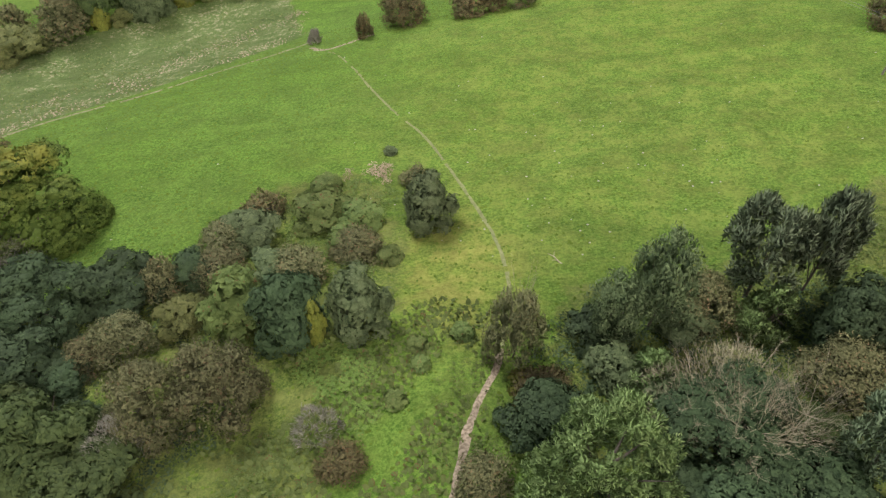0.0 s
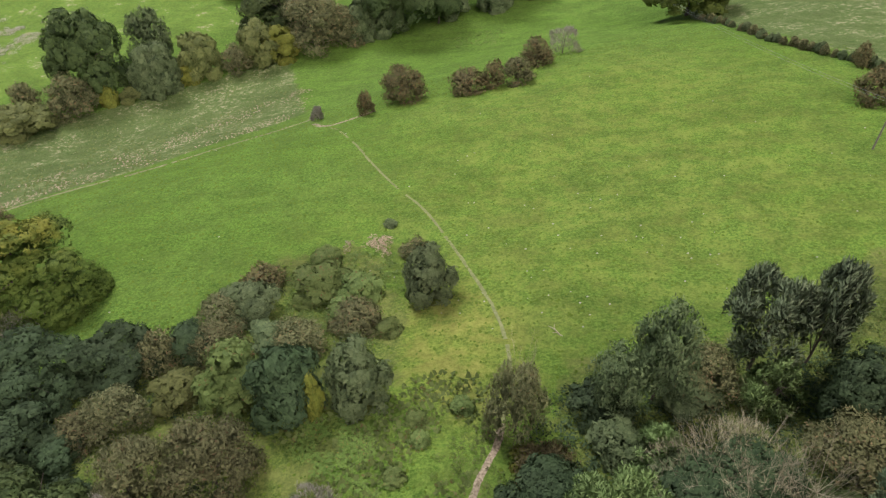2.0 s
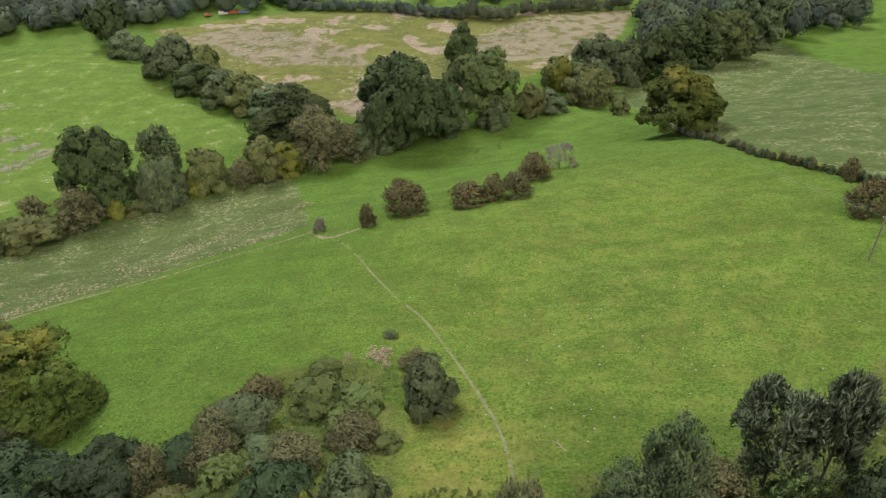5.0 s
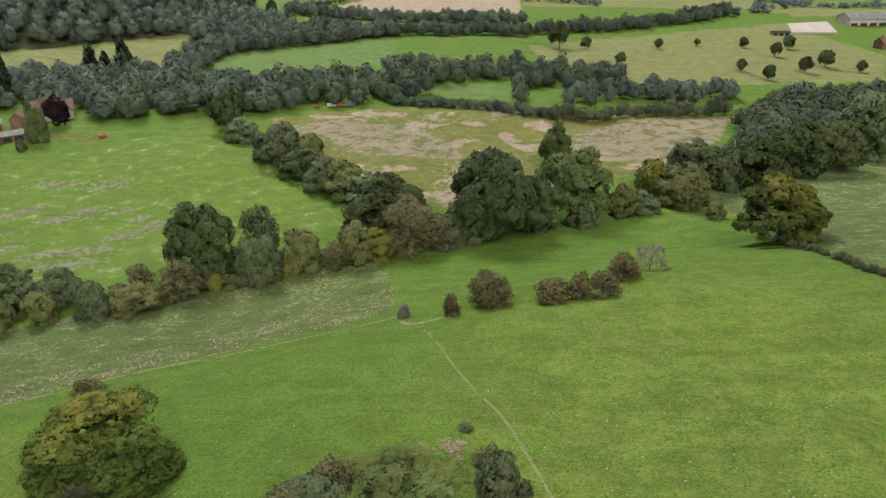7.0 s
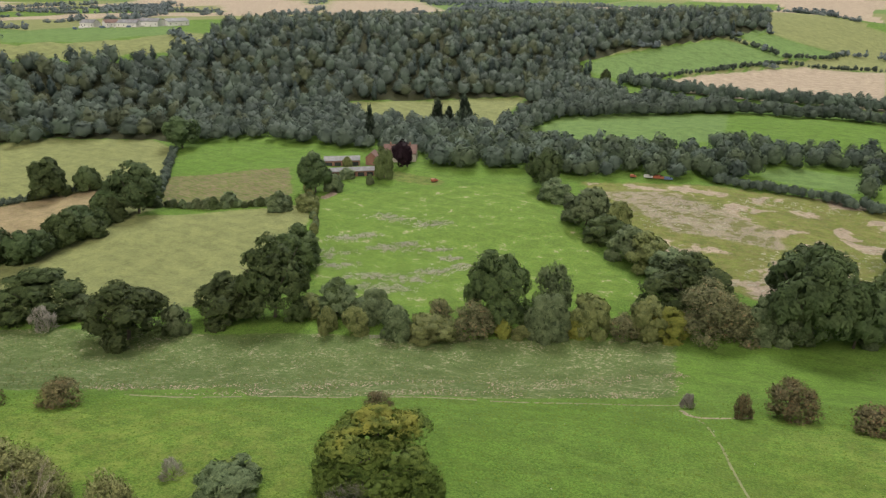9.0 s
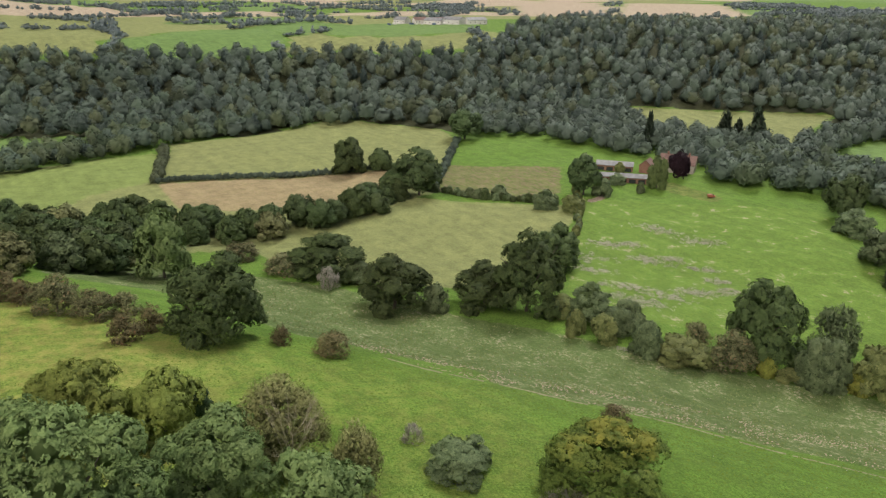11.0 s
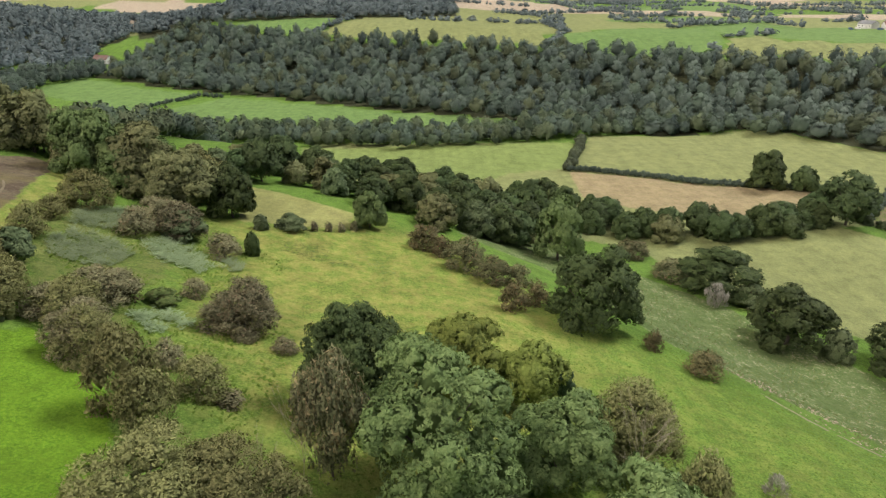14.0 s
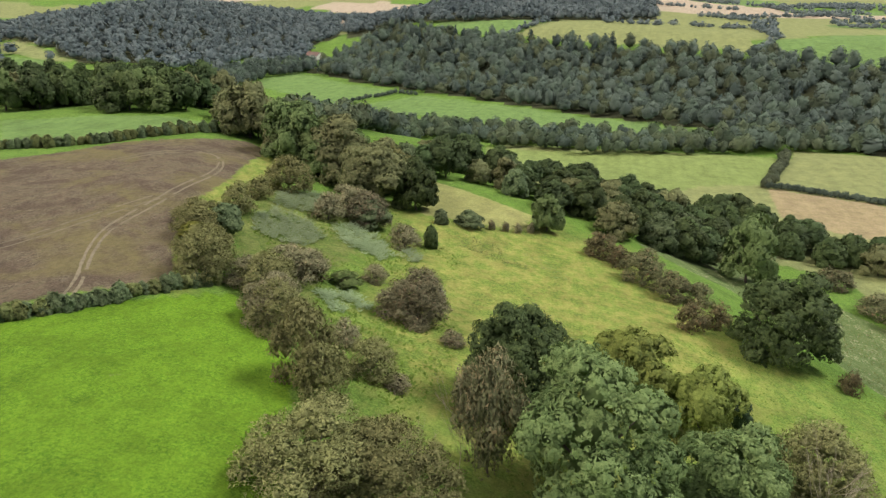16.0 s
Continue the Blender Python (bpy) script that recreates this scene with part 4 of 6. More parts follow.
row("field_hedge", [(-226, 509), (-123, 600), (-20, 610), (85, 660), (181, 748)], 16, 2.6, (8.0, 13.0), "far", "belt of trees above a green field", 15)


# ---- trees and bushes ----
# the lone maple and the scrub on the near slope
plant("maple", -53.4, 63.0, 19.5, 12.4, group="the lone maple and the scrub on the near slope")
plant("ivy", -35.4, 48.1, 10.3, 5.1, group="the lone maple and the scrub on the near slope")
plant("ivy", -45.4, 45.8, 13.5, 7.3, group="the lone maple and the scrub on the near slope")
plant("ivy", -42.3, 37.1, 11.2, 5.6, group="the lone maple and the scrub on the near slope")
plant("oak", -34.2, 26.5, 10.7, 9.1, group="the lone maple and the scrub on the near slope")
plant("bare", -51.8, 54.7, 9.5, 4.8, group="the lone maple and the scrub on the near slope")
plant("twiggy", -32.8, 40.4, 7.0, 5.4, group="the lone maple and the scrub on the near slope")
plant("bare", -27.9, 26.8, 5.2, 6.0, group="the lone maple and the scrub on the near slope")
plant("twiggy", -26.4, 30.5, 8.2, 8.2, group="the lone maple and the scrub on the near slope")
plant("twiggy", -20.2, 31.8, 9.2, 9.2, group="the lone maple and the scrub on the near slope")
plant("olive", -27.2, 43.5, 6.6, 3.3, group="the lone maple and the scrub on the near slope")
plant("gorse", -21.1, 43.0, 7.8, 7.0, group="the lone maple and the scrub on the near slope")
plant("ivy", -15.1, 40.1, 7.8, 9.2, group="the lone maple and the scrub on the near slope")
plant("yellow", -12.6, 39.8, 2.7, 6.0, group="the lone maple and the scrub on the near slope")
plant("thorn", -8.6, 41.2, 7.5, 7.5, group="the lone maple and the scrub on the near slope")
plant("brown", -15.9, 50.0, 7.0, 3.5, group="the lone maple and the scrub on the near slope")
plant("brown", -9.9, 53.3, 6.8, 3.4, group="the lone maple and the scrub on the near slope")
plant("ivy", -28.2, 50.4, 5.7, 4.2, group="the lone maple and the scrub on the near slope")
plant("brown", -25.3, 50.3, 7.3, 3.7, group="the lone maple and the scrub on the near slope")
plant("russet", -22.8, 62.7, 6.6, 3.3, group="the lone maple and the scrub on the near slope")
plant("thorn", -23.0, 57.5, 8.4, 4.2, group="the lone maple and the scrub on the near slope")
plant("twiggy", -26.1, 55.9, 7.0, 3.5, group="the lone maple and the scrub on the near slope")
plant("gorse", -15.3, 67.8, 4.7, 2.4, group="the lone maple and the scrub on the near slope")
plant("gorse", -13.1, 62.7, 4.3, 2.2, group="the lone maple and the scrub on the near slope")
plant("gorse", -6.0, 51.9, 3.2, 1.6, group="the lone maple and the scrub on the near slope")
plant("gorse", -2.4, 37.6, 2.2, 1.1, group="the lone maple and the scrub on the near slope")
plant("gorse", 1.9, 38.9, 2.5, 1.3, group="the lone maple and the scrub on the near slope")
plant("gorse", -2.1, 35.0, 2.1, 1.1, group="the lone maple and the scrub on the near slope")
plant("gorse", -4.2, 30.9, 2.3, 1.2, group="the lone maple and the scrub on the near slope")
plant("gorse", -15.6, 60.9, 7.8, 3.9, group="the lone maple and the scrub on the near slope")
plant("gorse", -10.0, 59.9, 5.9, 3.0, group="the lone maple and the scrub on the near slope")
plant("gorse", -11.6, 55.9, 4.7, 2.4, group="the lone maple and the scrub on the near slope")
plant("thorn", -2.0, 58.9, 7.6, 6.8, group="the lone maple and the scrub on the near slope")
plant("brown", -3.7, 68.4, 4.6, 2.3, group="the lone maple and the scrub on the near slope")
plant("bare", -10.8, 28.2, 4.6, 2.3, group="the lone maple and the scrub on the near slope")
plant("russet", -8.1, 24.6, 4.5, 2.3, group="the lone maple and the scrub on the near slope")
plant("brown", -30.9, 48.4, 5.0, 5.7, group="the lone maple and the scrub on the near slope")
plant("ivy", -37.5, 36.1, 5.4, 2.7, group="the lone maple and the scrub on the near slope")
plant("brown", -36.2, 38.8, 6.1, 3.1, group="the lone maple and the scrub on the near slope")
plant("ivy", -33.7, 28.6, 8.2, 4.1, group="the lone maple and the scrub on the near slope")
plant("oak", -38.7, 30.3, 7.3, 7.3, group="the lone maple and the scrub on the near slope")
plant("oak", -29.7, 22.7, 10.7, 5.4, group="the lone maple and the scrub on the near slope")
plant("thorn", -19.4, 51.0, 5.9, 2.9, group="the lone maple and the scrub on the near slope")
plant("thorn", -7.5, 76.3, 2.1, 1.1, group="the lone maple and the scrub on the near slope")
# the near wood beside the footpath
plant("willow", 15.8, 37.6, 6.0, 8.5, group="the near wood beside the footpath")
plant("brown", 24.3, 39.5, 7.8, 5.0, group="the near wood beside the footpath")
plant("willow", 19.2, 38.0, 6.2, 13.0, group="the near wood beside the footpath")
plant("pine", 29.0, 41.4, 7.6, 12.6, group="the near wood beside the footpath")
plant("pine", 34.3, 41.6, 5.2, 13.2, group="the near wood beside the footpath")
plant("thorn", 22.3, 37.9, 6.3, 3.2, group="the near wood beside the footpath")
plant("twiggy", 6.4, 35.6, 5.6, 10.0, group="the near wood beside the footpath")
plant("yellow", 7.0, 32.1, 3.1, 1.5, group="the near wood beside the footpath")
plant("russet", 8.7, 30.4, 5.9, 3.0, group="the near wood beside the footpath")
plant("ivy", 8.6, 26.9, 8.5, 4.2, group="the near wood beside the footpath")
plant("young_pine", 11.4, 20.6, 12.2, 12.6, group="the near wood beside the footpath")
plant("ivy", 21.5, 23.4, 12.8, 6.4, group="the near wood beside the footpath")
plant("sprigs", 22.0, 24.7, 14.8, 7.4, group="the near wood beside the footpath")
plant("thorn", 18.9, 28.3, 5.9, 2.9, group="the near wood beside the footpath")
plant("thorn", 14.9, 32.5, 6.1, 3.1, group="the near wood beside the footpath")
plant("young_pine", 17.7, 31.2, 5.5, 4.7, group="the near wood beside the footpath")
plant("young_pine", 28.8, 36.6, 5.5, 6.1, group="the near wood beside the footpath")
plant("brown", 32.2, 28.9, 8.3, 4.2, group="the near wood beside the footpath")
plant("ivy", 35.2, 34.8, 8.3, 7.2, group="the near wood beside the footpath")
plant("pine", 29.8, 21.0, 6.0, 12.5, group="the near wood beside the footpath")
plant("ivy", 14.4, 37.4, 6.5, 3.2, group="the near wood beside the footpath")
plant("brown", 3.3, 22.1, 5.2, 2.6, group="the near wood beside the footpath")
plant("oak", 27.3, 23.1, 7.7, 3.8, group="the near wood beside the footpath")
plant("ivy", 20.7, 18.0, 7.9, 3.9, group="the near wood beside the footpath")
plant("ivy", 26.5, 19.7, 7.8, 3.9, group="the near wood beside the footpath")
plant("ivy", 17.5, 19.2, 6.6, 3.3, group="the near wood beside the footpath")
# thorn bushes in the pasture
plant("russet", -15.9, 127.3, 4.0, 5.7, group="thorn bushes in the pasture")
plant("russet", -8.1, 132.2, 10.0, 7.7, group="thorn bushes in the pasture")
plant("russet", 5.3, 131.6, 8.7, 5.5, group="thorn bushes in the pasture")
plant("russet", 10.6, 133.0, 5.5, 6.6, group="thorn bushes in the pasture")
plant("brown", 15.9, 133.8, 8.0, 5.9, group="thorn bushes in the pasture")
plant("russet", 21.4, 146.3, 8.0, 6.6, group="thorn bushes in the pasture")
plant("bare", 29.3, 158.7, 8.6, 7.2, group="thorn bushes in the pasture")
plant("bare", -27.2, 131.9, 3.2, 3.7, group="thorn bushes in the pasture")
plant("russet", -75.3, 90.0, 5.8, 2.9, group="thorn bushes in the pasture")
plant("russet", 72.0, 102.8, 7.8, 6.7, group="thorn bushes in the pasture")
plant("russet", 79.4, 121.9, 4.1, 4.7, group="thorn bushes in the pasture")
# the hedgerow along the foot of the slope
plant("maple", 66.9, 183.5, 23.1, 18.3, "round broadleaf tree yellowing on top beside a low hedge", group="the hedgerow along the foot of the slope")
plant("oak", -92.6, 168.6, 21.4, 24.1, group="the hedgerow along the foot of the slope")
plant("willow", -79.7, 178.8, 11.9, 19.9, group="the hedgerow along the foot of the slope")
plant("oak", -48.5, 208.6, 28.9, 19.9, group="the hedgerow along the foot of the slope")
plant("brown", -37.1, 194.5, 21.0, 16.7, group="the hedgerow along the foot of the slope")
plant("alder", -13.2, 206.2, 26.9, 30.0, group="the hedgerow along the foot of the slope")
plant("alder", -14.3, 222.1, 25.0, 25.0, group="the hedgerow along the foot of the slope")
plant("ash", 13.1, 228.4, 26.5, 25.4, group="the hedgerow along the foot of the slope")
plant("oak", 8.0, 281.0, 14.7, 19.4, group="the hedgerow along the foot of the slope")
plant("olive", 43.4, 262.4, 10.4, 10.9, group="the hedgerow along the foot of the slope")
plant("olive", 52.9, 244.4, 19.7, 11.6, group="the hedgerow along the foot of the slope")
plant("thorn", 59.8, 264.1, 25.2, 18.8, group="the hedgerow along the foot of the slope")
plant("oak", 83.8, 266.4, 23.1, 21.5, group="the hedgerow along the foot of the slope")
plant("oak", 104.2, 289.5, 25.7, 21.5, group="the hedgerow along the foot of the slope")
plant("ash", 117.2, 291.4, 24.1, 20.7, group="the hedgerow along the foot of the slope")
plant("thorn", 140.8, 315.7, 28.6, 27.1, group="the hedgerow along the foot of the slope")
plant("olive", 30.9, 230.7, 11.4, 10.8, group="the hedgerow along the foot of the slope")
plant("thorn", 37.1, 234.0, 13.3, 7.6, group="the hedgerow along the foot of the slope")
plant("yellow", 44.7, 258.8, 9.5, 11.9, group="the hedgerow along the foot of the slope")
plant("alder", -1.4, 211.6, 15.8, 20.3, group="the hedgerow along the foot of the slope")
plant("thorn", -16.5, 203.3, 11.8, 11.0, group="the hedgerow along the foot of the slope")
plant("thorn", 2.7, 216.8, 11.4, 9.2, group="the hedgerow along the foot of the slope")
plant("bare", 58.5, 262.2, 11.9, 12.9, group="the hedgerow along the foot of the slope")
plant("thorn", 71.8, 265.5, 14.2, 18.0, group="the hedgerow along the foot of the slope")
plant("olive", 59.7, 223.7, 6.9, 6.0, group="the hedgerow along the foot of the slope")
plant("olive", 53.8, 238.7, 10.0, 9.6, group="the hedgerow along the foot of the slope")
plant("thorn", 16.8, 220.9, 11.5, 9.9, group="the hedgerow along the foot of the slope")
plant("oak", -135.6, 145.5, 9.4, 12.3, group="the hedgerow along the foot of the slope")
plant("thorn", -110.3, 140.6, 8.7, 10.3, group="the hedgerow along the foot of the slope")
plant("thorn", -75.8, 167.8, 12.1, 13.8, group="the hedgerow along the foot of the slope")
plant("olive", -101.7, 146.5, 14.1, 7.3, group="the hedgerow along the foot of the slope")
plant("thorn", -126.1, 149.6, 13.8, 7.3, group="the hedgerow along the foot of the slope")
plant("olive", -129.5, 133.4, 5.8, 8.8, group="the hedgerow along the foot of the slope")
plant("olive", -123.0, 137.5, 8.3, 8.7, group="the hedgerow along the foot of the slope")
plant("thorn", -110.2, 141.7, 8.1, 10.1, group="the hedgerow along the foot of the slope")
plant("olive", -104.9, 146.7, 9.5, 6.9, group="the hedgerow along the foot of the slope")
plant("brown", -103.5, 153.3, 8.6, 11.3, group="the hedgerow along the foot of the slope")
plant("brown", -94.0, 156.8, 13.5, 11.0, group="the hedgerow along the foot of the slope")
plant("yellow", -86.5, 161.2, 5.0, 5.4, group="the hedgerow along the foot of the slope")
plant("olive", -81.7, 163.3, 6.6, 3.9, group="the hedgerow along the foot of the slope")
plant("thorn", -77.0, 168.1, 11.9, 12.6, group="the hedgerow along the foot of the slope")
plant("yellow", -69.2, 173.6, 6.7, 5.9, group="the hedgerow along the foot of the slope")
plant("olive", -66.9, 177.2, 12.2, 11.8, group="the hedgerow along the foot of the slope")
plant("brown", -57.1, 178.9, 9.3, 7.3, group="the hedgerow along the foot of the slope")
plant("olive", -52.2, 183.1, 12.2, 12.2, group="the hedgerow along the foot of the slope")
plant("yellow", -46.2, 186.5, 11.3, 9.6, group="the hedgerow along the foot of the slope")
plant("brown", -31.2, 197.0, 16.2, 11.8, group="the hedgerow along the foot of the slope")
plant("thorn", -25.0, 200.0, 11.0, 13.1, group="the hedgerow along the foot of the slope")
plant("thorn", -136.1, 145.7, 14.5, 12.3, group="the hedgerow along the foot of the slope")
plant("thorn", -123.8, 148.3, 10.7, 10.2, group="the hedgerow along the foot of the slope")
plant("oak", -172.7, 97.7, 23.0, 17.9, group="the hedgerow along the foot of the slope")
plant("oak", -209.1, 92.2, 26.0, 16.1, group="the hedgerow along the foot of the slope")
plant("thorn", -199.9, 99.3, 11.7, 7.4, group="the hedgerow along the foot of the slope")
plant("bare", -195.9, 86.4, 7.8, 7.8, group="the hedgerow along the foot of the slope")
plant("thorn", -166.1, 108.7, 8.8, 8.8, group="the hedgerow along the foot of the slope")
plant("oak", -163.2, 125.0, 22.0, 15.3, group="the hedgerow along the foot of the slope")
plant("oak", -150.7, 132.4, 23.1, 26.7, group="the hedgerow along the foot of the slope")
plant("oak", -178.3, 168.7, 20.2, 16.8, group="the hedgerow along the foot of the slope")
plant("olive", -143.8, 139.9, 11.0, 6.4, group="the hedgerow along the foot of the slope")
# the hedge between the rushy field and the marsh
plant("alder", -150.6, 319.0, 17.6, 21.3, group="the hedge between the rushy field and the marsh")
plant("thorn", -136.2, 302.2, 17.2, 11.1, group="the hedge between the rushy field and the marsh")
plant("thorn", -108.9, 274.7, 22.4, 16.3, group="the hedge between the rushy field and the marsh")
plant("olive", -94.9, 275.0, 11.3, 12.9, group="the hedge between the rushy field and the marsh")
plant("oak", -95.3, 260.3, 17.0, 11.6, group="the hedge between the rushy field and the marsh")
plant("thorn", -81.0, 247.1, 16.0, 13.5, group="the hedge between the rushy field and the marsh")
plant("olive", -70.1, 240.2, 17.6, 14.1, group="the hedge between the rushy field and the marsh")
plant("thorn", -59.2, 231.3, 18.9, 12.3, group="the hedge between the rushy field and the marsh")
# trees round the farm and the paddocks
plant("alder", -384.7, 275.9, 23.2, 20.0, group="trees round the farm and the paddocks")
plant("oak", -348.6, 170.3, 19.2, 19.9, group="trees round the farm and the paddocks")
plant("oak", -340.2, 186.1, 12.8, 12.1, group="trees round the farm and the paddocks")
plant("alder", -287.3, 178.4, 25.3, 23.8, group="trees round the farm and the paddocks")
plant("alder", -242.5, 247.5, 17.0, 20.0, group="trees round the farm and the paddocks")
plant("thorn", -235.8, 216.7, 11.3, 8.9, group="trees round the farm and the paddocks")
plant("olive", -224.0, 223.0, 11.1, 7.6, group="trees round the farm and the paddocks")
plant("thorn", -263.9, 210.7, 8.5, 6.0, group="trees round the farm and the paddocks")
plant("ash", -230.9, 288.6, 10.7, 16.2, group="trees round the farm and the paddocks")
plant("copper", -237.5, 313.5, 10.6, 14.6, group="trees round the farm and the paddocks")
plant("thorn", -230.6, 276.0, 4.2, 5.5, group="trees round the farm and the paddocks")
plant("spruce", -295.0, 355.3, 6.8, 24.2, group="trees round the farm and the paddocks")
plant("spruce", -284.8, 419.4, 11.2, 20.1, group="trees round the farm and the paddocks")
plant("spruce", -273.0, 416.3, 9.0, 16.5, group="trees round the farm and the paddocks")
plant("spruce", -259.5, 415.0, 14.4, 25.4, group="trees round the farm and the paddocks")
plant("oak", -261.9, 682.7, 9.5, 11.9, group="trees round the farm and the paddocks")
# the slope below the plateau
plant("oak", -137.8, 34.5, 20.9, 18.5, group="the slope below the plateau")
plant("ash", -224.6, 42.2, 18.9, 22.1, group="the slope below the plateau")
plant("russet", -130.7, 45.8, 4.7, 4.7, group="the slope below the plateau")
plant("russet", -121.7, 53.8, 8.5, 5.5, group="the slope below the plateau")
plant("brown", -219.6, 80.7, 14.6, 7.3, group="the slope below the plateau")
plant("brown", -200.4, 101.5, 12.1, 6.1, group="the slope below the plateau")
plant("brown", -243.1, 73.0, 13.5, 6.7, group="the slope below the plateau")
plant("oak", -85.4, -11.1, 16.1, 16.8, group="the slope below the plateau")
plant("ivied", -66.8, -11.8, 9.3, 16.4, group="the slope below the plateau")
plant("spray", -67.3, -0.4, 20.6, 19.5, "big spreading ash tree with pale green drooping sprays", group="the slope below the plateau")
plant("lime", -96.1, 3.8, 15.0, 13.6, group="the slope below the plateau")
plant("lime", -94.2, 14.8, 12.3, 11.6, group="the slope below the plateau")
plant("spray", -73.4, 15.8, 15.3, 14.4, group="the slope below the plateau")
plant("scraggy", -82.9, 27.5, 14.7, 13.4, "olive thicket with bare pale limbs beside ash trees", group="the slope below the plateau")
plant("spray", -61.2, 24.2, 13.3, 13.2, group="the slope below the plateau")
plant("scraggy", -69.6, 33.0, 8.2, 11.5, group="the slope below the plateau")
plant("ivy", -101.5, 21.6, 3.4, 4.6, group="the slope below the plateau")
plant("scraggy", -50.2, -26.1, 15.9, 10.9, "broad olive green thicket with grey twigs at a field edge", group="the slope below the plateau")
plant("scraggy", -53.0, -19.4, 14.8, 10.9, group="the slope below the plateau")
plant("scraggy", -68.5, -33.0, 7.0, 8.0, group="the slope below the plateau")
plant("thorn", -58.0, 8.0, 10.0, 7.0, "dark bush in the shade beneath ash trees", group="the slope below the plateau")
plant("scraggy", -70.6, -35.6, 9.4, 12.0, group="the slope below the plateau")
plant("scraggy", -81.7, -45.6, 9.1, 7.6, group="the slope below the plateau")
plant("fawn", -83.2, -47.2, 10.1, 7.0, group="the slope below the plateau")
plant("pale_olive", -79.5, -30.9, 7.9, 5.1, group="the slope below the plateau")
plant("fawn", -78.5, -26.6, 4.1, 2.2, group="the slope below the plateau")
plant("fawn", -85.2, -36.9, 5.2, 4.1, group="the slope below the plateau")
plant("fawn", -105.7, -31.8, 10.9, 9.3, group="the slope below the plateau")
plant("bare", -114.3, -32.2, 6.3, 6.3, group="the slope below the plateau")
plant("fawn", -99.2, -24.2, 4.8, 2.4, group="the slope below the plateau")
plant("fawn", -117.2, -43.6, 5.7, 3.5, group="the slope below the plateau")
plant("fawn", -110.1, -46.6, 4.4, 2.2, group="the slope below the plateau")
plant("fawn", -107.5, -53.4, 8.5, 4.7, group="the slope below the plateau")
plant("fawn", -144.6, -46.6, 8.0, 5.6, group="the slope below the plateau")
plant("oak", -150.8, -41.9, 3.2, 5.3, group="the slope below the plateau")
plant("fawn", -150.8, -57.7, 11.2, 8.1, group="the slope below the plateau")
plant("fawn", -142.9, -64.3, 8.2, 6.7, group="the slope below the plateau")
plant("pale_olive", -153.3, -78.9, 11.7, 9.3, group="the slope below the plateau")
plant("pale_olive", -139.5, -79.2, 6.9, 5.5, group="the slope below the plateau")
plant("pale_olive", -125.6, -76.7, 7.6, 6.8, group="the slope below the plateau")
plant("pale_olive", -111.3, -76.8, 10.4, 5.3, group="the slope below the plateau")
plant("pale_olive", -91.8, -63.2, 10.7, 8.5, group="the slope below the plateau")
plant("fawn", -93.6, -56.6, 8.7, 5.3, group="the slope below the plateau")
plant("yellow", -100.8, -69.6, 9.4, 4.7, group="the slope below the plateau")
plant("sallow", -199.1, -114.4, 17.8, 17.8, group="the slope below the plateau")
plant("ash", -187.8, -93.8, 19.8, 19.8, group="the slope below the plateau")
plant("sallow", -185.2, -78.7, 20.7, 19.0, group="the slope below the plateau")
plant("sallow", -174.4, -64.6, 19.3, 16.0, group="the slope below the plateau")
plant("oak", -176.8, -53.5, 12.6, 14.8, group="the slope below the plateau")
plant("pale_olive", -195.9, -65.3, 14.6, 12.7, group="the slope below the plateau")
plant("alder", -228.4, -57.8, 14.0, 14.6, group="the slope below the plateau")
plant("oak", -253.4, -43.5, 17.4, 12.0, group="the slope below the plateau")
plant("thorn", -173.9, -37.8, 8.4, 4.2, group="the slope below the plateau")
plant("thorn", -169.8, -44.5, 3.9, 3.9, group="the slope below the plateau")
plant("ash", -188.6, -18.4, 9.6, 10.7, group="the slope below the plateau")
plant("fawn", -176.9, -32.2, 2.3, 2.8, group="the slope below the plateau")
plant("fawn", -179.1, -28.7, 2.3, 2.8, group="the slope below the plateau")
plant("fawn", -180.7, -25.5, 2.3, 2.8, group="the slope below the plateau")
plant("fawn", -184.0, -22.4, 2.4, 2.9, group="the slope below the plateau")
plant("russet", -179.2, -3.0, 9.5, 6.7, group="the slope below the plateau")
plant("russet", -173.4, 2.3, 7.5, 5.7, group="the slope below the plateau")
plant("brown", -165.6, 7.7, 11.7, 8.3, group="the slope below the plateau")
plant("brown", -158.1, 14.1, 10.0, 6.6, group="the slope below the plateau")
plant("russet", -138.6, 17.3, 7.9, 6.7, group="the slope below the plateau")
plant("russet", -144.8, 23.3, 6.7, 5.8, group="the slope below the plateau")
plant("brown", -159.3, 20.7, 7.3, 5.6, group="the slope below the plateau")
plant("fawn", -105.6, -32.8, 13.7, 6.9, group="the slope below the plateau")
plant("bare", -80.0, 48.2, 3.9, 3.0, group="the slope below the plateau")
plant("thorn", -68.5, 49.1, 10.4, 5.2, group="the slope below the plateau")
# scrub on the plateau edge and bushes at the farm
plant("pale_olive", -104.6, -73.0, 9.7, 6.0, group="scrub on the plateau edge and bushes at the farm")
plant("thorn", -112.9, -71.9, 7.4, 5.7, group="scrub on the plateau edge and bushes at the farm")
plant("pale_olive", -95.9, -65.4, 9.4, 7.1, group="scrub on the plateau edge and bushes at the farm")
plant("fawn", -104.5, -53.6, 11.2, 5.7, group="scrub on the plateau edge and bushes at the farm")
plant("pale_olive", -93.5, -53.6, 10.3, 6.9, group="scrub on the plateau edge and bushes at the farm")
plant("gorse", -109.7, -46.7, 6.0, 3.0, group="scrub on the plateau edge and bushes at the farm")
plant("russet", -107.4, -51.3, 4.8, 2.4, group="scrub on the plateau edge and bushes at the farm")
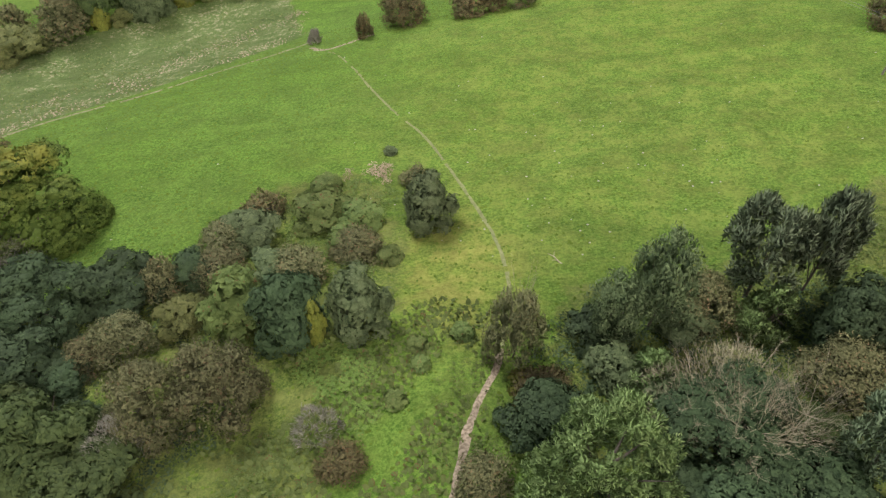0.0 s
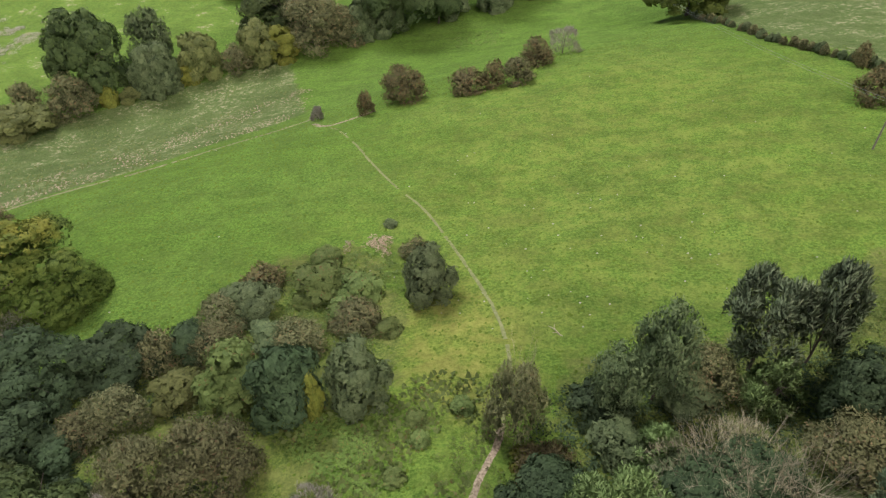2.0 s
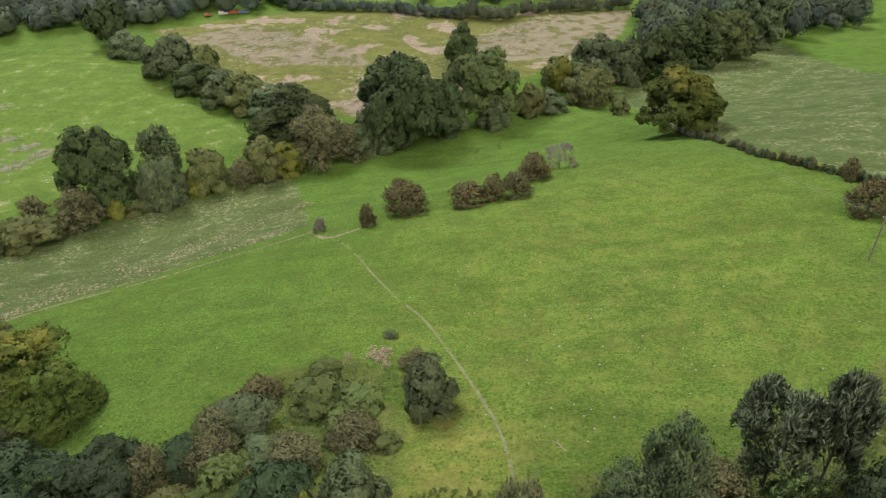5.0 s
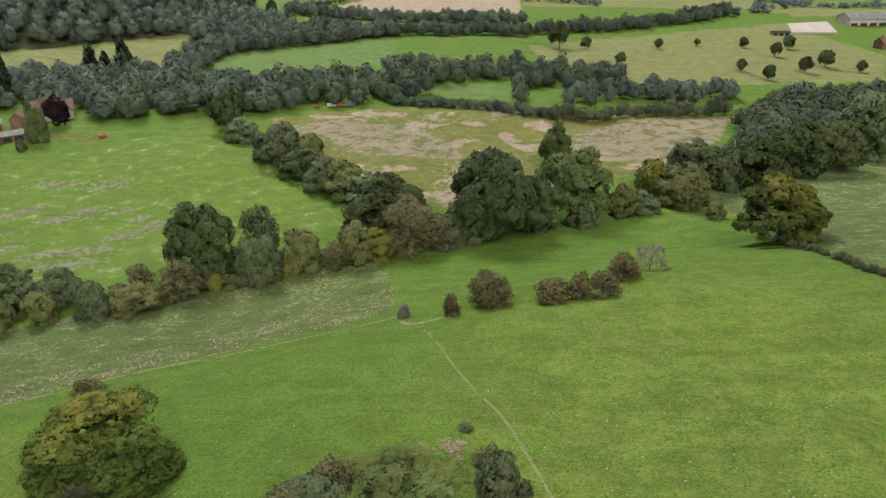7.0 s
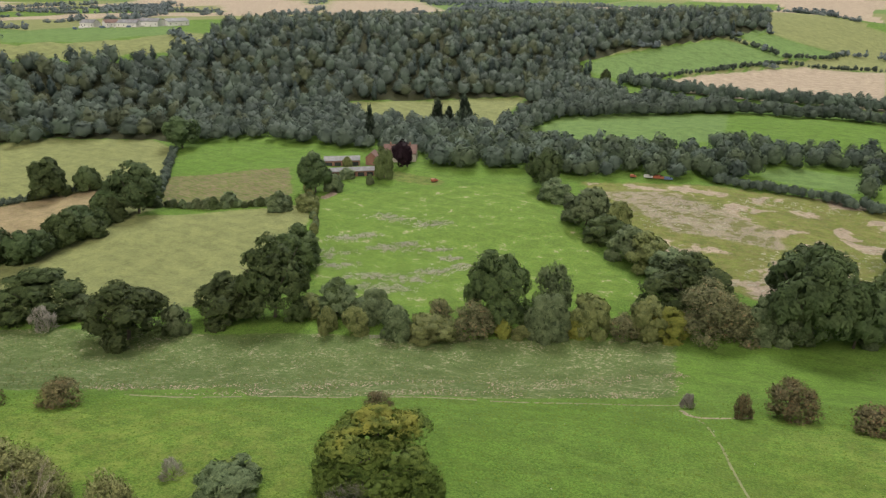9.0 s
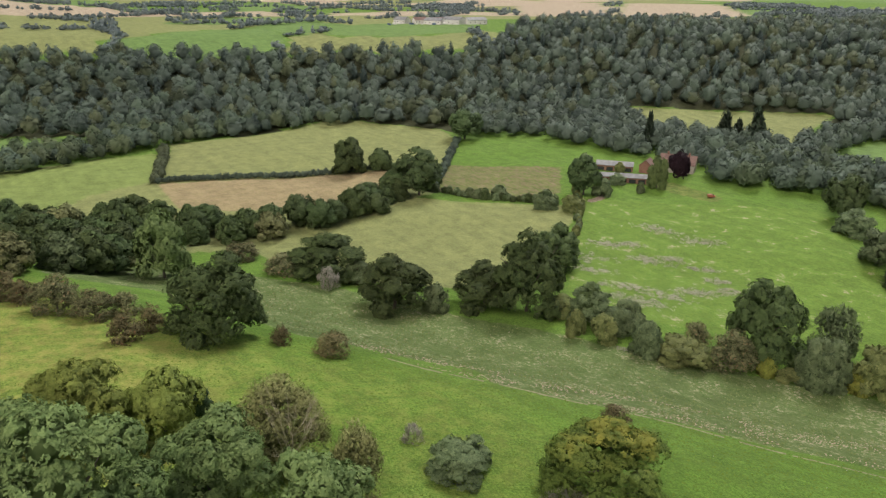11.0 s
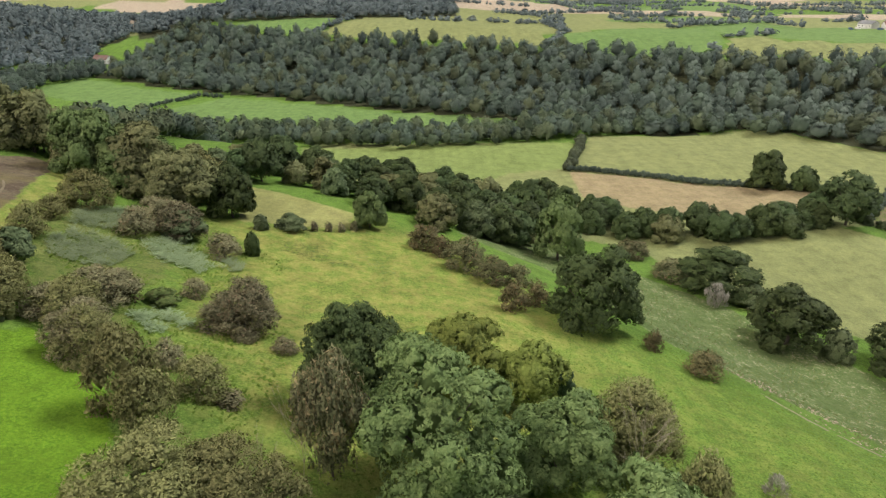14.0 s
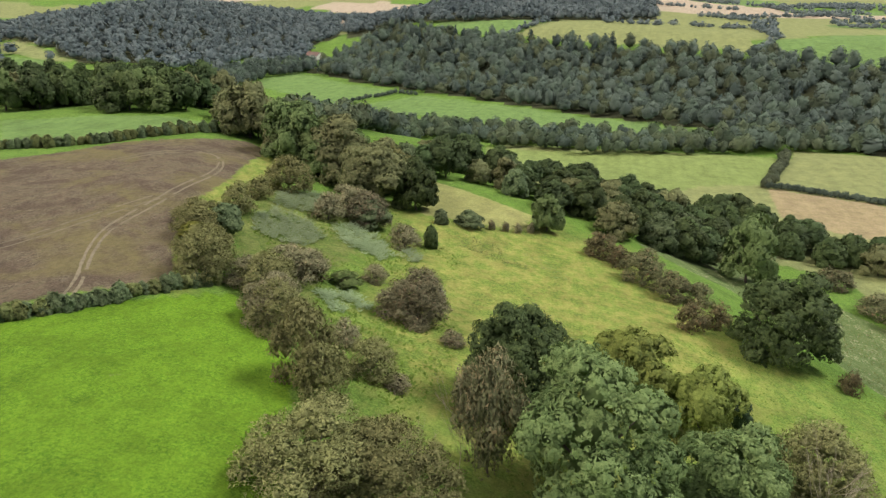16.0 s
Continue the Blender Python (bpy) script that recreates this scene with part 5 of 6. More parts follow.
plant("fawn", -153.1, -62.6, 10.6, 7.5, group="scrub on the plateau edge and bushes at the farm")
plant("thorn", -150.5, -56.8, 10.3, 6.6, group="scrub on the plateau edge and bushes at the farm")
plant("thorn", -237.7, 255.5, 9.9, 8.6, group="scrub on the plateau edge and bushes at the farm")
plant("olive", -260.5, 292.5, 6.0, 7.0, group="scrub on the plateau edge and bushes at the farm")
plant("thorn", -247.5, 277.0, 9.0, 5.6, group="scrub on the plateau edge and bushes at the farm")
plant("thorn", -281.0, 286.0, 7.5, 8.2, group="scrub on the plateau edge and bushes at the farm")


def plant_row(kinds, line, width, step, sizes, group, seed, tall=0.95):
    """Separate trees or bushes along a line."""
    rng = random.Random(seed)
    for (ax, ay), (bx, by) in zip(line, line[1:]):
        n = max(1, round(math.hypot(bx - ax, by - ay) / step))
        for i in range(n):
            k = (i + rng.uniform(0.1, 0.9)) / n
            s = rng.uniform(*sizes)
            plant(rng.choice(kinds), ax + (bx - ax) * k + rng.uniform(-0.5, 0.5) * width, ay + (by - ay) * k + rng.uniform(-0.5, 0.5) * width,
                  s, s * tall * rng.uniform(0.85, 1.15), group=group)


def plant_wood(kinds, poly, step, sizes, group, seed, tall=1.0):
    """Separate trees filling an outline."""
    xs, ys = [q[0] for q in poly], [q[1] for q in poly]
    p, rng = jitter_grid(min(xs), max(xs), min(ys), max(ys), step, seed)
    for x, y in p[inside(poly, p[:, 0], p[:, 1]) > 0]:
        s = float(rng.uniform(*sizes))
        plant(kinds[int(rng.integers(len(kinds)))], float(x), float(y), s, s * tall * float(rng.uniform(0.85, 1.15)), group=group)


plant_wood(["oak", "alder", "oak", "alder", "thorn", "oak", "alder", "sallow"], [(-222, -66), (-220, -38), (-215, -25), (-210, -16), (-209, 7), (-236, 33), (-268, 61), (-264, 110), (-269, 153), (-286, 175), (-299, 175), (-280, 116), (-280, 79), (-305, 66), (-315, 15), (-290, -20), (-256, -41), (-246, -72)], 10.5, (9, 15), "dark belt of trees below the meadow", 21, 0.9)
plant_wood(["alder", "oak", "ash", "sallow"], [(-186, -196), (-195, -161), (-201, -144), (-202, -125), (-194, -112), (-213, -117), (-240, -138), (-232, -154), (-225, -184), (-215, -226)], 9.5, (10, 14), "wood on the plateau", 23)
plant_wood(["ash", "sallow", "thorn", "sallow", "ash"], [(-193, -112), (-197, -106), (-172, -80), (-175, -69), (-170, -56), (-187, -54), (-216, -72), (-236, -100), (-235, -122)], 9.5, (10, 14), "wood on the plateau's nose", 29)
plant_row(["thorn", "olive", "thorn"], [(-50, -86), (-64, -76), (-72, -70), (-85, -64), (-91, -60)], 0.8, 1.1, (1.9, 2.9), "clipped hedge beside the ploughed field", 24)
plant_row(["thorn", "olive"], [(-125, -172), (-144, -155), (-160, -134), (-199, -119)], 1.2, 1.25, (2.0, 3.4), "low hedge behind the ploughed field", 25)
plant_row(["thorn", "brown"], [(66, 178), (73, 139), (90, 100)], 1, 1.6, (1.6, 2.4), "low hedge beside the pasture", 26)
plant_row(["thorn", "olive"], [(-250, 250), (-205, 208), (-170, 165)], 1.5, 2.8, (2.4, 4.0), "hedge beside the rushy field", 27)
plant_row(["thorn", "oak", "thorn"], [(-305, 182), (-291, 189), (-262, 205), (-240, 226)], 1.8, 1.9, (2.8, 5.0), "hedge beside the paddock", 28)
PARK = [(53, 499, 8), (86, 557, 7), (118, 579, 5), (152, 578, 7), (129, 486, 7), (141, 466, 8), (165, 540, 9), (183, 573, 9), (169, 487, 9), (188, 508, 10), (207, 497, 7), (243, 512, 11), (12, 557, 17), (32, 556, 8)]
for x, y, w in PARK:
    plant("park", x, y, w, w * 1.15, group="parkland trees")


# ---- paths, wheel marks and field edges ----
def smooth_line(line, step):
    pts = [Vector((*line[0], 0))] + [Vector((*q, 0)) for q in line] + [Vector((*line[-1], 0))]
    out = []
    for a, b, c, d in zip(pts, pts[1:], pts[2:], pts[3:]):
        n = max(2, int((c - b).length / step))
        for i in range(n):
            k = i / n
            out.append(0.5 * ((2 * b) + (c - a) * k + (2 * a - 5 * b + 4 * c - d) * k * k + (3 * b - a - 3 * c + d) * k ** 3))
    return out


def ribbon(name, line, width, material, label, lift=0.05, gaps=0.0, seed=1):
    """A ragged strip lying on the ground along a line."""
    rng = random.Random(seed)
    pts = smooth_line(line, 0.45)
    V, F = [], []
    for i in range(len(pts)):
        t = (pts[min(i + 1, len(pts) - 1)] - pts[max(i - 1, 0)]).normalized()
        side = Vector((-t.y, t.x, 0))
        a, b = (width * (0.5 + 0.28 * noise.noise((i * 0.21, seed * 3.7 + s, 0)) + rng.uniform(-0.1, 0.1)) for s in (0, 9))
        for off in (a, a * 0.3, -b * 0.3, -b):
            q = pts[i] + side * off
            V.append((q.x, q.y, float(ground_z(q.x, q.y)) + (lift if abs(off) < width * 0.3 else lift * 0.3)))
        if i and not (gaps and noise.noise((i * 0.12, seed * 1.9, 5)) < gaps - 0.5):
            n = len(V) - 8
            F += [(n + k, n + k + 1, n + k + 5, n + k + 4) for k in range(3)]
    ob = new(name, mesh_of(name, V, [F], [material], smooth=True))
    return tagged(ob, label, "path", kind="structure")


FOOTPATH = [(0.2, 17), (0.7, 20.8), (1.4, 24.2), (2.4, 28.7), (4.6, 33.8), (5.6, 37.0)]
ribbon("footpath", FOOTPATH, 0.66, SOIL, "pale trodden earth footpath through rough grass", seed=2)
ribbon("worn_track", [(5.6, 37), (6.3, 41), (6.9, 46.2), (6.1, 53.1), (4.2, 60.4), (0.4, 72.4), (-2.9, 80.8), (-7.4, 88.4), (-12.4, 99.3), (-15.7, 107.8), (-20.5, 118), (-22.8, 121.2)], 0.42, WORN, "narrow worn grass track across the pasture", 0.04, 0.15, seed=3)
ribbon("bare_track", [(-27.5, 128), (-24.5, 123.5), (-21.5, 123.6), (-17.5, 126), (-13, 129)], 1.1, SOIL, "bare trodden earth beside a field corner", 0.04, 0.2, seed=4)
ribbon("field_edge", [(-29, 134), (-48, 119), (-68, 104.5), (-86, 91), (-106, 76), (-122, 66)], 1.15, DEADGRASS, "line of pale dead grass along a strip of thistles", 0.05, 0.2, seed=5)
TRAM = [(-74, -74), (-80, -77), (-91, -83.5), (-102, -88), (-120, -90), (-143, -94.5), (-157, -99.5), (-164, -106), (-160, -112), (-140, -118)]
for off in (-1.0, 1.0):
    ribbon("wheel_mark", [(x + off * 0.5, y + off * 0.9) for x, y in TRAM], 0.5, STUBBLE, "pressed tractor wheel mark in a bare field", 0.05, 0.15, seed=6 + int(off))
for off in (-1.0, 1.0):
    ribbon("wheel_mark", [(x + off * 0.3, y + off) for x, y in [(-70, -104), (-85, -97), (-102, -94.5), (-119, -91)]], 0.4, STUBBLE, "faint tractor wheel mark in a bare field", 0.05, 0.3, seed=11 + int(off))


# ---- ground plants ----
def tuft_unit(seed, blades=3, spread=0.5):
    rng = np.random.default_rng(seed)
    a = rng.uniform(0, 6.28, blades)
    d = np.stack([np.cos(a), np.sin(a), np.zeros(blades)], 1)
    s = np.stack([-np.sin(a), np.cos(a), np.zeros(blades)], 1)
    base = d * rng.uniform(0, 0.35, (blades, 1))
    up = np.array([0, 0, 1.0])
    v = np.stack([base - s * 0.25, base + s * 0.25, base + d * spread + s * 0.14 + up * rng.uniform(0.5, 1, (blades, 1)), base + d * spread * 0.8 - s * 0.14 + up * rng.uniform(0.4, 0.9, (blades, 1))], 1)
    return v.reshape(-1, 3), np.zeros((0, 3), int), np.arange(blades * 4).reshape(-1, 4)


def frond_unit(seed, fronds=6):
    """A rosette of arching, tapered fronds with leaflets to both sides."""
    rng = np.random.default_rng(seed)
    V, F = [], []
    for i in range(fronds):
        a = i * 6.283 / fronds + rng.uniform(-0.4, 0.4)
        d, s = np.array([math.cos(a), math.sin(a), 0]), np.array([-math.sin(a), math.cos(a), 0])
        reach, top = rng.uniform(0.75, 1.15), rng.uniform(0.6, 1.0)
        for k in range(5):
            u = 0.2 + 0.17 * k
            c = d * u * reach + np.array([0, 0, top * math.sin(min(1.0, u) * 2.2)])
            w = 0.36 * (1.05 - u)
            for side in (-1, 1):
                b = len(V)
                tip = c + s * side * w + d * 0.12 - np.array([0, 0, 0.1 * w])
                V += [c - d * 0.05, c + d * 0.07, tip + d * 0.05, tip - d * 0.03]
                F.append((b, b + 1, b + 2, b + 3))
    return np.array(V), np.zeros((0, 3), int), np.array(F)


def clump_unit(seed, quads=46):
    rng = np.random.default_rng(seed)
    d = unit(rng.normal(size=(quads, 3)) + [0, 0, 0.6])
    d[:, 2] = np.abs(d[:, 2])
    p = d * rng.uniform(0.3, 0.55, (quads, 1))
    v, f = leaf_quads(rng, p, unit(d + rng.normal(0, 0.5, d.shape)), 0.07)
    return v, np.zeros((0, 3), int), f


def drifts(name, centres, each, spread, turn, width, height, foliage, label, category, seed):
    """Small plants gathered in long drifts round a few places."""
    rng = np.random.default_rng(seed)
    c, k = math.cos(radians(turn)), math.sin(radians(turn))
    spots = []
    for x, y in centres:
        big = rng.uniform(0.5, 1.3)
        for u, v in rng.normal(size=(int(each * big), 2)) * np.array(spread) * big:
            spots.append((x + u * c - v * k, y + u * k + v * c, rng.uniform(0, 6.28), rng.uniform(*width), rng.uniform(*height)))
    return tagged(new(name, scatter_mesh(name, CLUMPS, spots, LEAF[foliage])), label, category, kind="stuff")


def stuff(name, units, poly, step, width, height, foliage, label, category, seed, thin=None):
    xs, ys = [q[0] for q in poly], [q[1] for q in poly]
    p, rng = jitter_grid(min(xs), max(xs), min(ys), max(ys), step, seed)
    edge = inside(poly, p[:, 0], p[:, 1])
    keep = edge + rng.uniform(-1.5, 0.5, len(p)) > 0
    if thin:
        keep &= ripple(np.column_stack([p, p[:, 0] * 0]), thin[0], seed) + rng.uniform(-0.3, 0.3, len(p)) > thin[1]
    keep &= line_distance(FOOTPATH, p[:, 0], p[:, 1]) > 0.55
    p = p[keep]
    n = len(p)
    spots = np.column_stack([p, rng.uniform(0, 6.28, n), rng.uniform(*width, n), rng.uniform(*height, n)])
    ob = new(name, scatter_mesh(name, units, spots, LEAF[foliage]))
    return tagged(ob, label, category, kind="stuff")


TUFTS = [tuft_unit(s) for s in range(7)]
FRONDS = [frond_unit(s) for s in range(5)]
CLUMPS = [clump_unit(s) for s in range(6)]
stuff("grass_tufts", TUFTS, [(-140, 50), (-120, -20), (-70, -20), (-30, -5), (80, 0), (85, 130), (60, 170), (-30, 140), (-100, 78)], 1.25, (0.35, 0.8), (0.06, 0.2), "tuft", "short tufts of pasture grass", "grass", 51)
stuff("coarse_grass", TUFTS, [(-16, 40), (-4, 44), (6, 44), (4, 36), (3, 20), (-8, 16), (-24, 16), (-24, 24), (-14, 31)], 0.62, (0.5, 1.1), (0.25, 0.6), "bramble", "long coarse grass and herbs on a clearing", "grass", 70, (0.4, -0.3))
stuff("coarse_grass", TUFTS, [(-170, -60), (-150, -35), (-120, -30), (-95, -22), (-70, -22), (-75, -34), (-100, -54), (-130, -80)], 1.1, (0.6, 1.2), (0.15, 0.4), "tuft", "long pale grass on the slope", "grass", 71, (0.2, -0.2))
stuff("bracken_patch", FRONDS, [(-14.7, 38.3), (-6.3, 38.1), (-5.4, 32.0), (-4.1, 28.6), (-7.2, 27.2), (-8.8, 31.4), (-13.0, 31.7)], 0.68, (0.5, 0.95), (0.35, 0.7), "bracken", "bright green bracken fronds on a clearing", "bracken", 52, (0.7, -0.45))
stuff("bracken_patch", FRONDS, [(-1.8, 24.9), (0.7, 28.2), (1.3, 26.7), (0.1, 24.1)], 0.62, (0.5, 0.9), (0.35, 0.6), "bracken", "bright green bracken beside a footpath", "bracken", 82)
stuff("bracken_patch", FRONDS, [(-146.5, -79.1), (-158.9, -78.3), (-164.7, -70.3), (-149.7, -64.1), (-141.1, -68.0), (-138.3, -75.0)], 0.8, (0.81, 1.35), (0.72, 1.28), "bracken_grey", "grey-green bracken sheet on the slope", "bracken", 53, (0.9, -0.55))
stuff("bracken_patch", FRONDS, [(-126.4, -74.7), (-136.9, -74.2), (-136.1, -64.0), (-128.8, -59.0), (-118.6, -60.9), (-117.8, -69.3)], 0.8, (0.81, 1.35), (0.72, 1.28), "bracken_grey", "broad grey-green bracken sheet below thorn bushes", "bracken", 83, (0.9, -0.55))
stuff("bracken_patch", FRONDS, [(-139.9, -62.0), (-147.1, -59.4), (-144.7, -52.8), (-135.8, -45.5), (-128.2, -45.4), (-131.1, -53.2), (-133.9, -58.6)], 0.8, (0.81, 1.35), (0.72, 1.28), "bracken_grey", "strip of blue-green bracken running down the slope", "bracken", 113, (0.9, -0.55))
stuff("bracken_patch", FRONDS, [(-141.6, -47.4), (-144.8, -43.8), (-138.3, -38.9), (-134.5, -42.5)], 0.8, (0.81, 1.35), (0.72, 1.28), "bracken_grey", "small bracken patch among thorn bushes", "bracken", 143, (0.9, -0.55))
stuff("bracken_patch", FRONDS, [(-101.8, -49.4), (-107.3, -44.0), (-103.6, -39.1), (-95.0, -43.1)], 0.8, (0.81, 1.35), (0.72, 1.28), "bracken_grey", "low thinning bracken in slope grass", "bracken", 173, (0.6, -0.2))
stuff("heather_patch", CLUMPS, [(-165.0, -40.7), (-170.2, -30.8), (-159.6, -19.4), (-151.2, -17.3), (-151.7, -24.6), (-156.5, -37.6)], 1.0, (0.7, 1.5), (0.2, 0.5), "bramble", "brownish coarse herbs in pale slope grass", "weeds", 166, (0.3, -0.15))
stuff("bramble_patch", CLUMPS, [(-24, 28), (-16, 31), (-10, 29), (-8, 22), (-14, 18), (-24, 19)], 0.95, (0.9, 1.7), (0.5, 1.1), "bramble", "tangled brown-green bramble mat", "bramble", 56, (0.45, 0.1))
stuff("bramble_patch", CLUMPS, [(36, 52), (50, 56), (58, 44), (42, 34), (30, 36)], 1.0, (1.0, 1.9), (0.6, 1.3), "bramble", "green bramble thicket at the wood's edge", "bramble", 57)
stuff("bramble_patch", CLUMPS, [(1.5, 36), (4, 36), (3.2, 31), (0, 29.5), (-1.5, 31)], 0.8, (0.8, 1.4), (0.5, 0.9), "bramble", "bramble beside a footpath", "bramble", 58)
stuff("bramble_patch", CLUMPS, [(-27, 62), (-16, 70), (-6, 68), (-4, 56), (-9, 46), (-26, 48)], 1.2, (1.0, 2.0), (0.5, 1.2), "bramble", "bramble and coarse herbs among thorn bushes", "bramble", 59, (0.3, -0.2))
stuff("bramble_patch", CLUMPS, [(3.5, 31), (6, 34), (8, 31), (7, 24), (3, 20), (2.4, 26)], 0.85, (0.8, 1.4), (0.5, 1.0), "bramble", "bramble and herbs under the wood's edge", "bramble", 60)
# these two mats use dark ivy leaves as painted shade under the plants
stuff("bramble_patch", CLUMPS, [(8, 40), (30, 46), (42, 40), (48, 20), (20, 8), (8, 18)], 1.3, (1.4, 2.4), (0.8, 1.6), "ivy", "undergrowth beneath the near wood, coloured dark for the shade there", "undergrowth", 61)
stuff("bramble_patch", CLUMPS, [(-60, 50), (-40, 52), (-24, 44), (-18, 30), (-24, 18), (-60, 22)], 1.4, (1.4, 2.4), (0.7, 1.5), "ivy", "undergrowth between thorn bushes, coloured dark for the shade there", "undergrowth", 62, (0.25, -0.2))
stuff("thistle_patch", TUFTS, [(-44, 186), (-31, 143), (-68, 107), (-100, 81), (-141, 56), (-197, 36), (-216, 73), (-161, 110)], 1.5, (0.5, 1.0), (0.2, 0.45), "thistle", "rough tussocks and thistles in a grassy strip", "tussocks", 63, (0.2, -0.3))
stuff("dead_stalks", TUFTS, [(-31, 158), (-34, 139), (-69, 106), (-100, 81), (-138, 58), (-142, 70), (-104, 99), (-76, 126), (-48, 156)], 1.0, (0.3, 0.75), (0.06, 0.2), "straw", "bleached dead stalks along the edge of a thistle strip", "dead stalks", 73, (0.3, 0.05))
stuff("thistle_patch", CLUMPS, [(2, 197), (19, 203), (17, 188), (4, 184)], 1.6, (1.0, 1.8), (0.4, 0.8), "bramble", "patch of dock and nettles in pasture", "weeds", 64)
stuff("heather_patch", CLUMPS, [(-190, -22), (-172, -8), (-158, 0), (-150, -12), (-165, -24), (-185, -34)], 1.6, (0.8, 1.8), (0.25, 0.6), "bramble", "brownish rough herbs on the slope", "weeds", 65, (0.16, 0.15))
drifts("rush_tussocks", [(-185, 237), (-166, 240), (-185, 204), (-180, 212), (-165, 206), (-160, 215), (-169, 181), (-128, 206), (-136, 196), (-151, 178), (-139, 172), (-138, 184), (-137, 212), (-125, 220), (-182, 186), (-148, 217)], 80, (4.6, 2.1), 35, (1.2, 2.8), (0.5, 1.0), "tussock", "drifts of pale dead rush in a green field", "tussocks", 174)
stuff("rush_tussocks", CLUMPS, [(-228.7, 266.6), (-198.8, 284.7), (-152.5, 262.9), (-127.2, 238.1), (-110.6, 199.5), (-119.4, 191.1), (-152.7, 244.0), (-202.8, 261.3)], 2.6, (0.8, 1.8), (0.3, 0.6), "bramble", "green rush tussocks in a wet field", "tussocks", 175, (0.17, 0.3))
stuff("rush_tussocks", CLUMPS, [(-120, 335), (-78, 360), (60, 365), (75, 330), (34, 280), (-29, 240), (-52, 250), (-82, 275)], 3.2, (1.2, 2.8), (0.3, 0.8), "tussock", "pale dead rush tussocks over the marsh", "tussocks", 176, (0.06, 0.25))
stuff("rush_tussocks", CLUMPS, [(-120, 335), (-78, 360), (60, 365), (75, 330), (34, 280), (-29, 240), (-52, 250), (-82, 275)], 3.2, (1.0, 2.4), (0.3, 0.8), "bramble", "green and brown rush tussocks over the marsh", "tussocks", 177, (0.09, 0.15))
stuff("dead_stalk_heap", CLUMPS, [(-10.4, 72.5), (-7.6, 74), (-6.6, 69.5), (-8.5, 68)], 0.55, (0.9, 1.6), (0.7, 1.3), "straw", "heap of pinkish dead willowherb stalks", "dead stalks", 66)
stuff("dead_stalk_heap", CLUMPS, [(-14.6, 72), (-12.4, 72.6), (-12.6, 70.4), (-14.6, 70.2)], 0.55, (0.8, 1.4), (0.5, 1.0), "straw", "heap of pinkish dead stalks beside thorn bushes", "dead stalks", 67)
stuff("dead_stalk_heap", CLUMPS, [(-36, 163), (-33, 160), (-36, 155), (-40, 158)], 0.9, (0.8, 1.4), (0.3, 0.6), "straw", "heap of pale dead stalks in the strip's corner", "dead stalks", 68)


def stones():
    rng = np.random.default_rng(9)
    V, F, base = [], [], 0
    for _ in range(140):
        x, y = rng.uniform(-60, 70), rng.uniform(45, 130)
        if rng.random() < 0.6:
            x, y = rng.normal(22, 16), rng.normal(62, 14)
        if y < 48 or abs(x) > 0.9 * y:
            continue
        s = rng.uniform(0.04, 0.11)
        v = ICO1[0] * s * rng.uniform(0.7, 1.3, (len(ICO1[0]), 1)) * [1.3, 1, 0.7]
        V.append(v + [x, y, float(ground_z(x, y)) + s * 0.2])
        F.append(ICO1[1] + base)
        base += len(v)
    ob = new("scattered_stones", mesh_of("scattered_stones", np.concatenate(V), [np.concatenate(F)], [STONE]))
    return tagged(ob, "small pale stones scattered over pasture", "stones", kind="stuff")


stones()


# ---- dead limbs, a pole ----
def dead_tree(x, y, width, height, label, seed, limbs=17, twigs=26, name="dead_tree", thick=0.0048):
    root = tagged(new(name), label, "dead tree")
    root.matrix_world = pose(x, y, float(ground_z(x, y)) - 0.1, 0, 0, seed * 47)
    me = limbs_mesh("dead_limbs", seed, limbs, thick, 0.42, 1.0, twigs)
    ob = part("branchwork", me, DEAD, root, "pale bleached bare branchwork")
    ob.matrix_basis = Matrix.LocRotScale((0, 0, 0), None, (width, width, height))
    return root


def utility_pole(x, y, height):
    root = tagged(new("utility_pole"), "grey weathered timber utility pole in pasture", "pole")
    root.matrix_world = pose(x, y, float(ground_z(x, y)) - 0.2, 0, 0, 20)
    v, f = tube([(0, 0, 0), (0, 0, height * 0.5), (0, 0, height)], [0.15, 0.13, 0.1], 10)
    part("post", mesh_of("pole_post", v, [f]), TIMBER, root)
    v, f = tube([(-0.7, 0, height - 0.35), (0, 0, height - 0.35), (0.7, 0, height - 0.35)], [0.06, 0.06, 0.06], 6)
    part("crossarm", mesh_of("pole_arm", v, [f]), TIMBER, root)
    for k in (-0.6, 0.6):
        v, f = tube([(k, 0, height - 0.3), (k, 0, height - 0.2), (k, 0, height - 0.12)], [0.03, 0.06, 0.03], 8)
        part("insulator", mesh_of("pole_insulator", v, [f]), WHITE, root, "pale ceramic insulator")
    return root


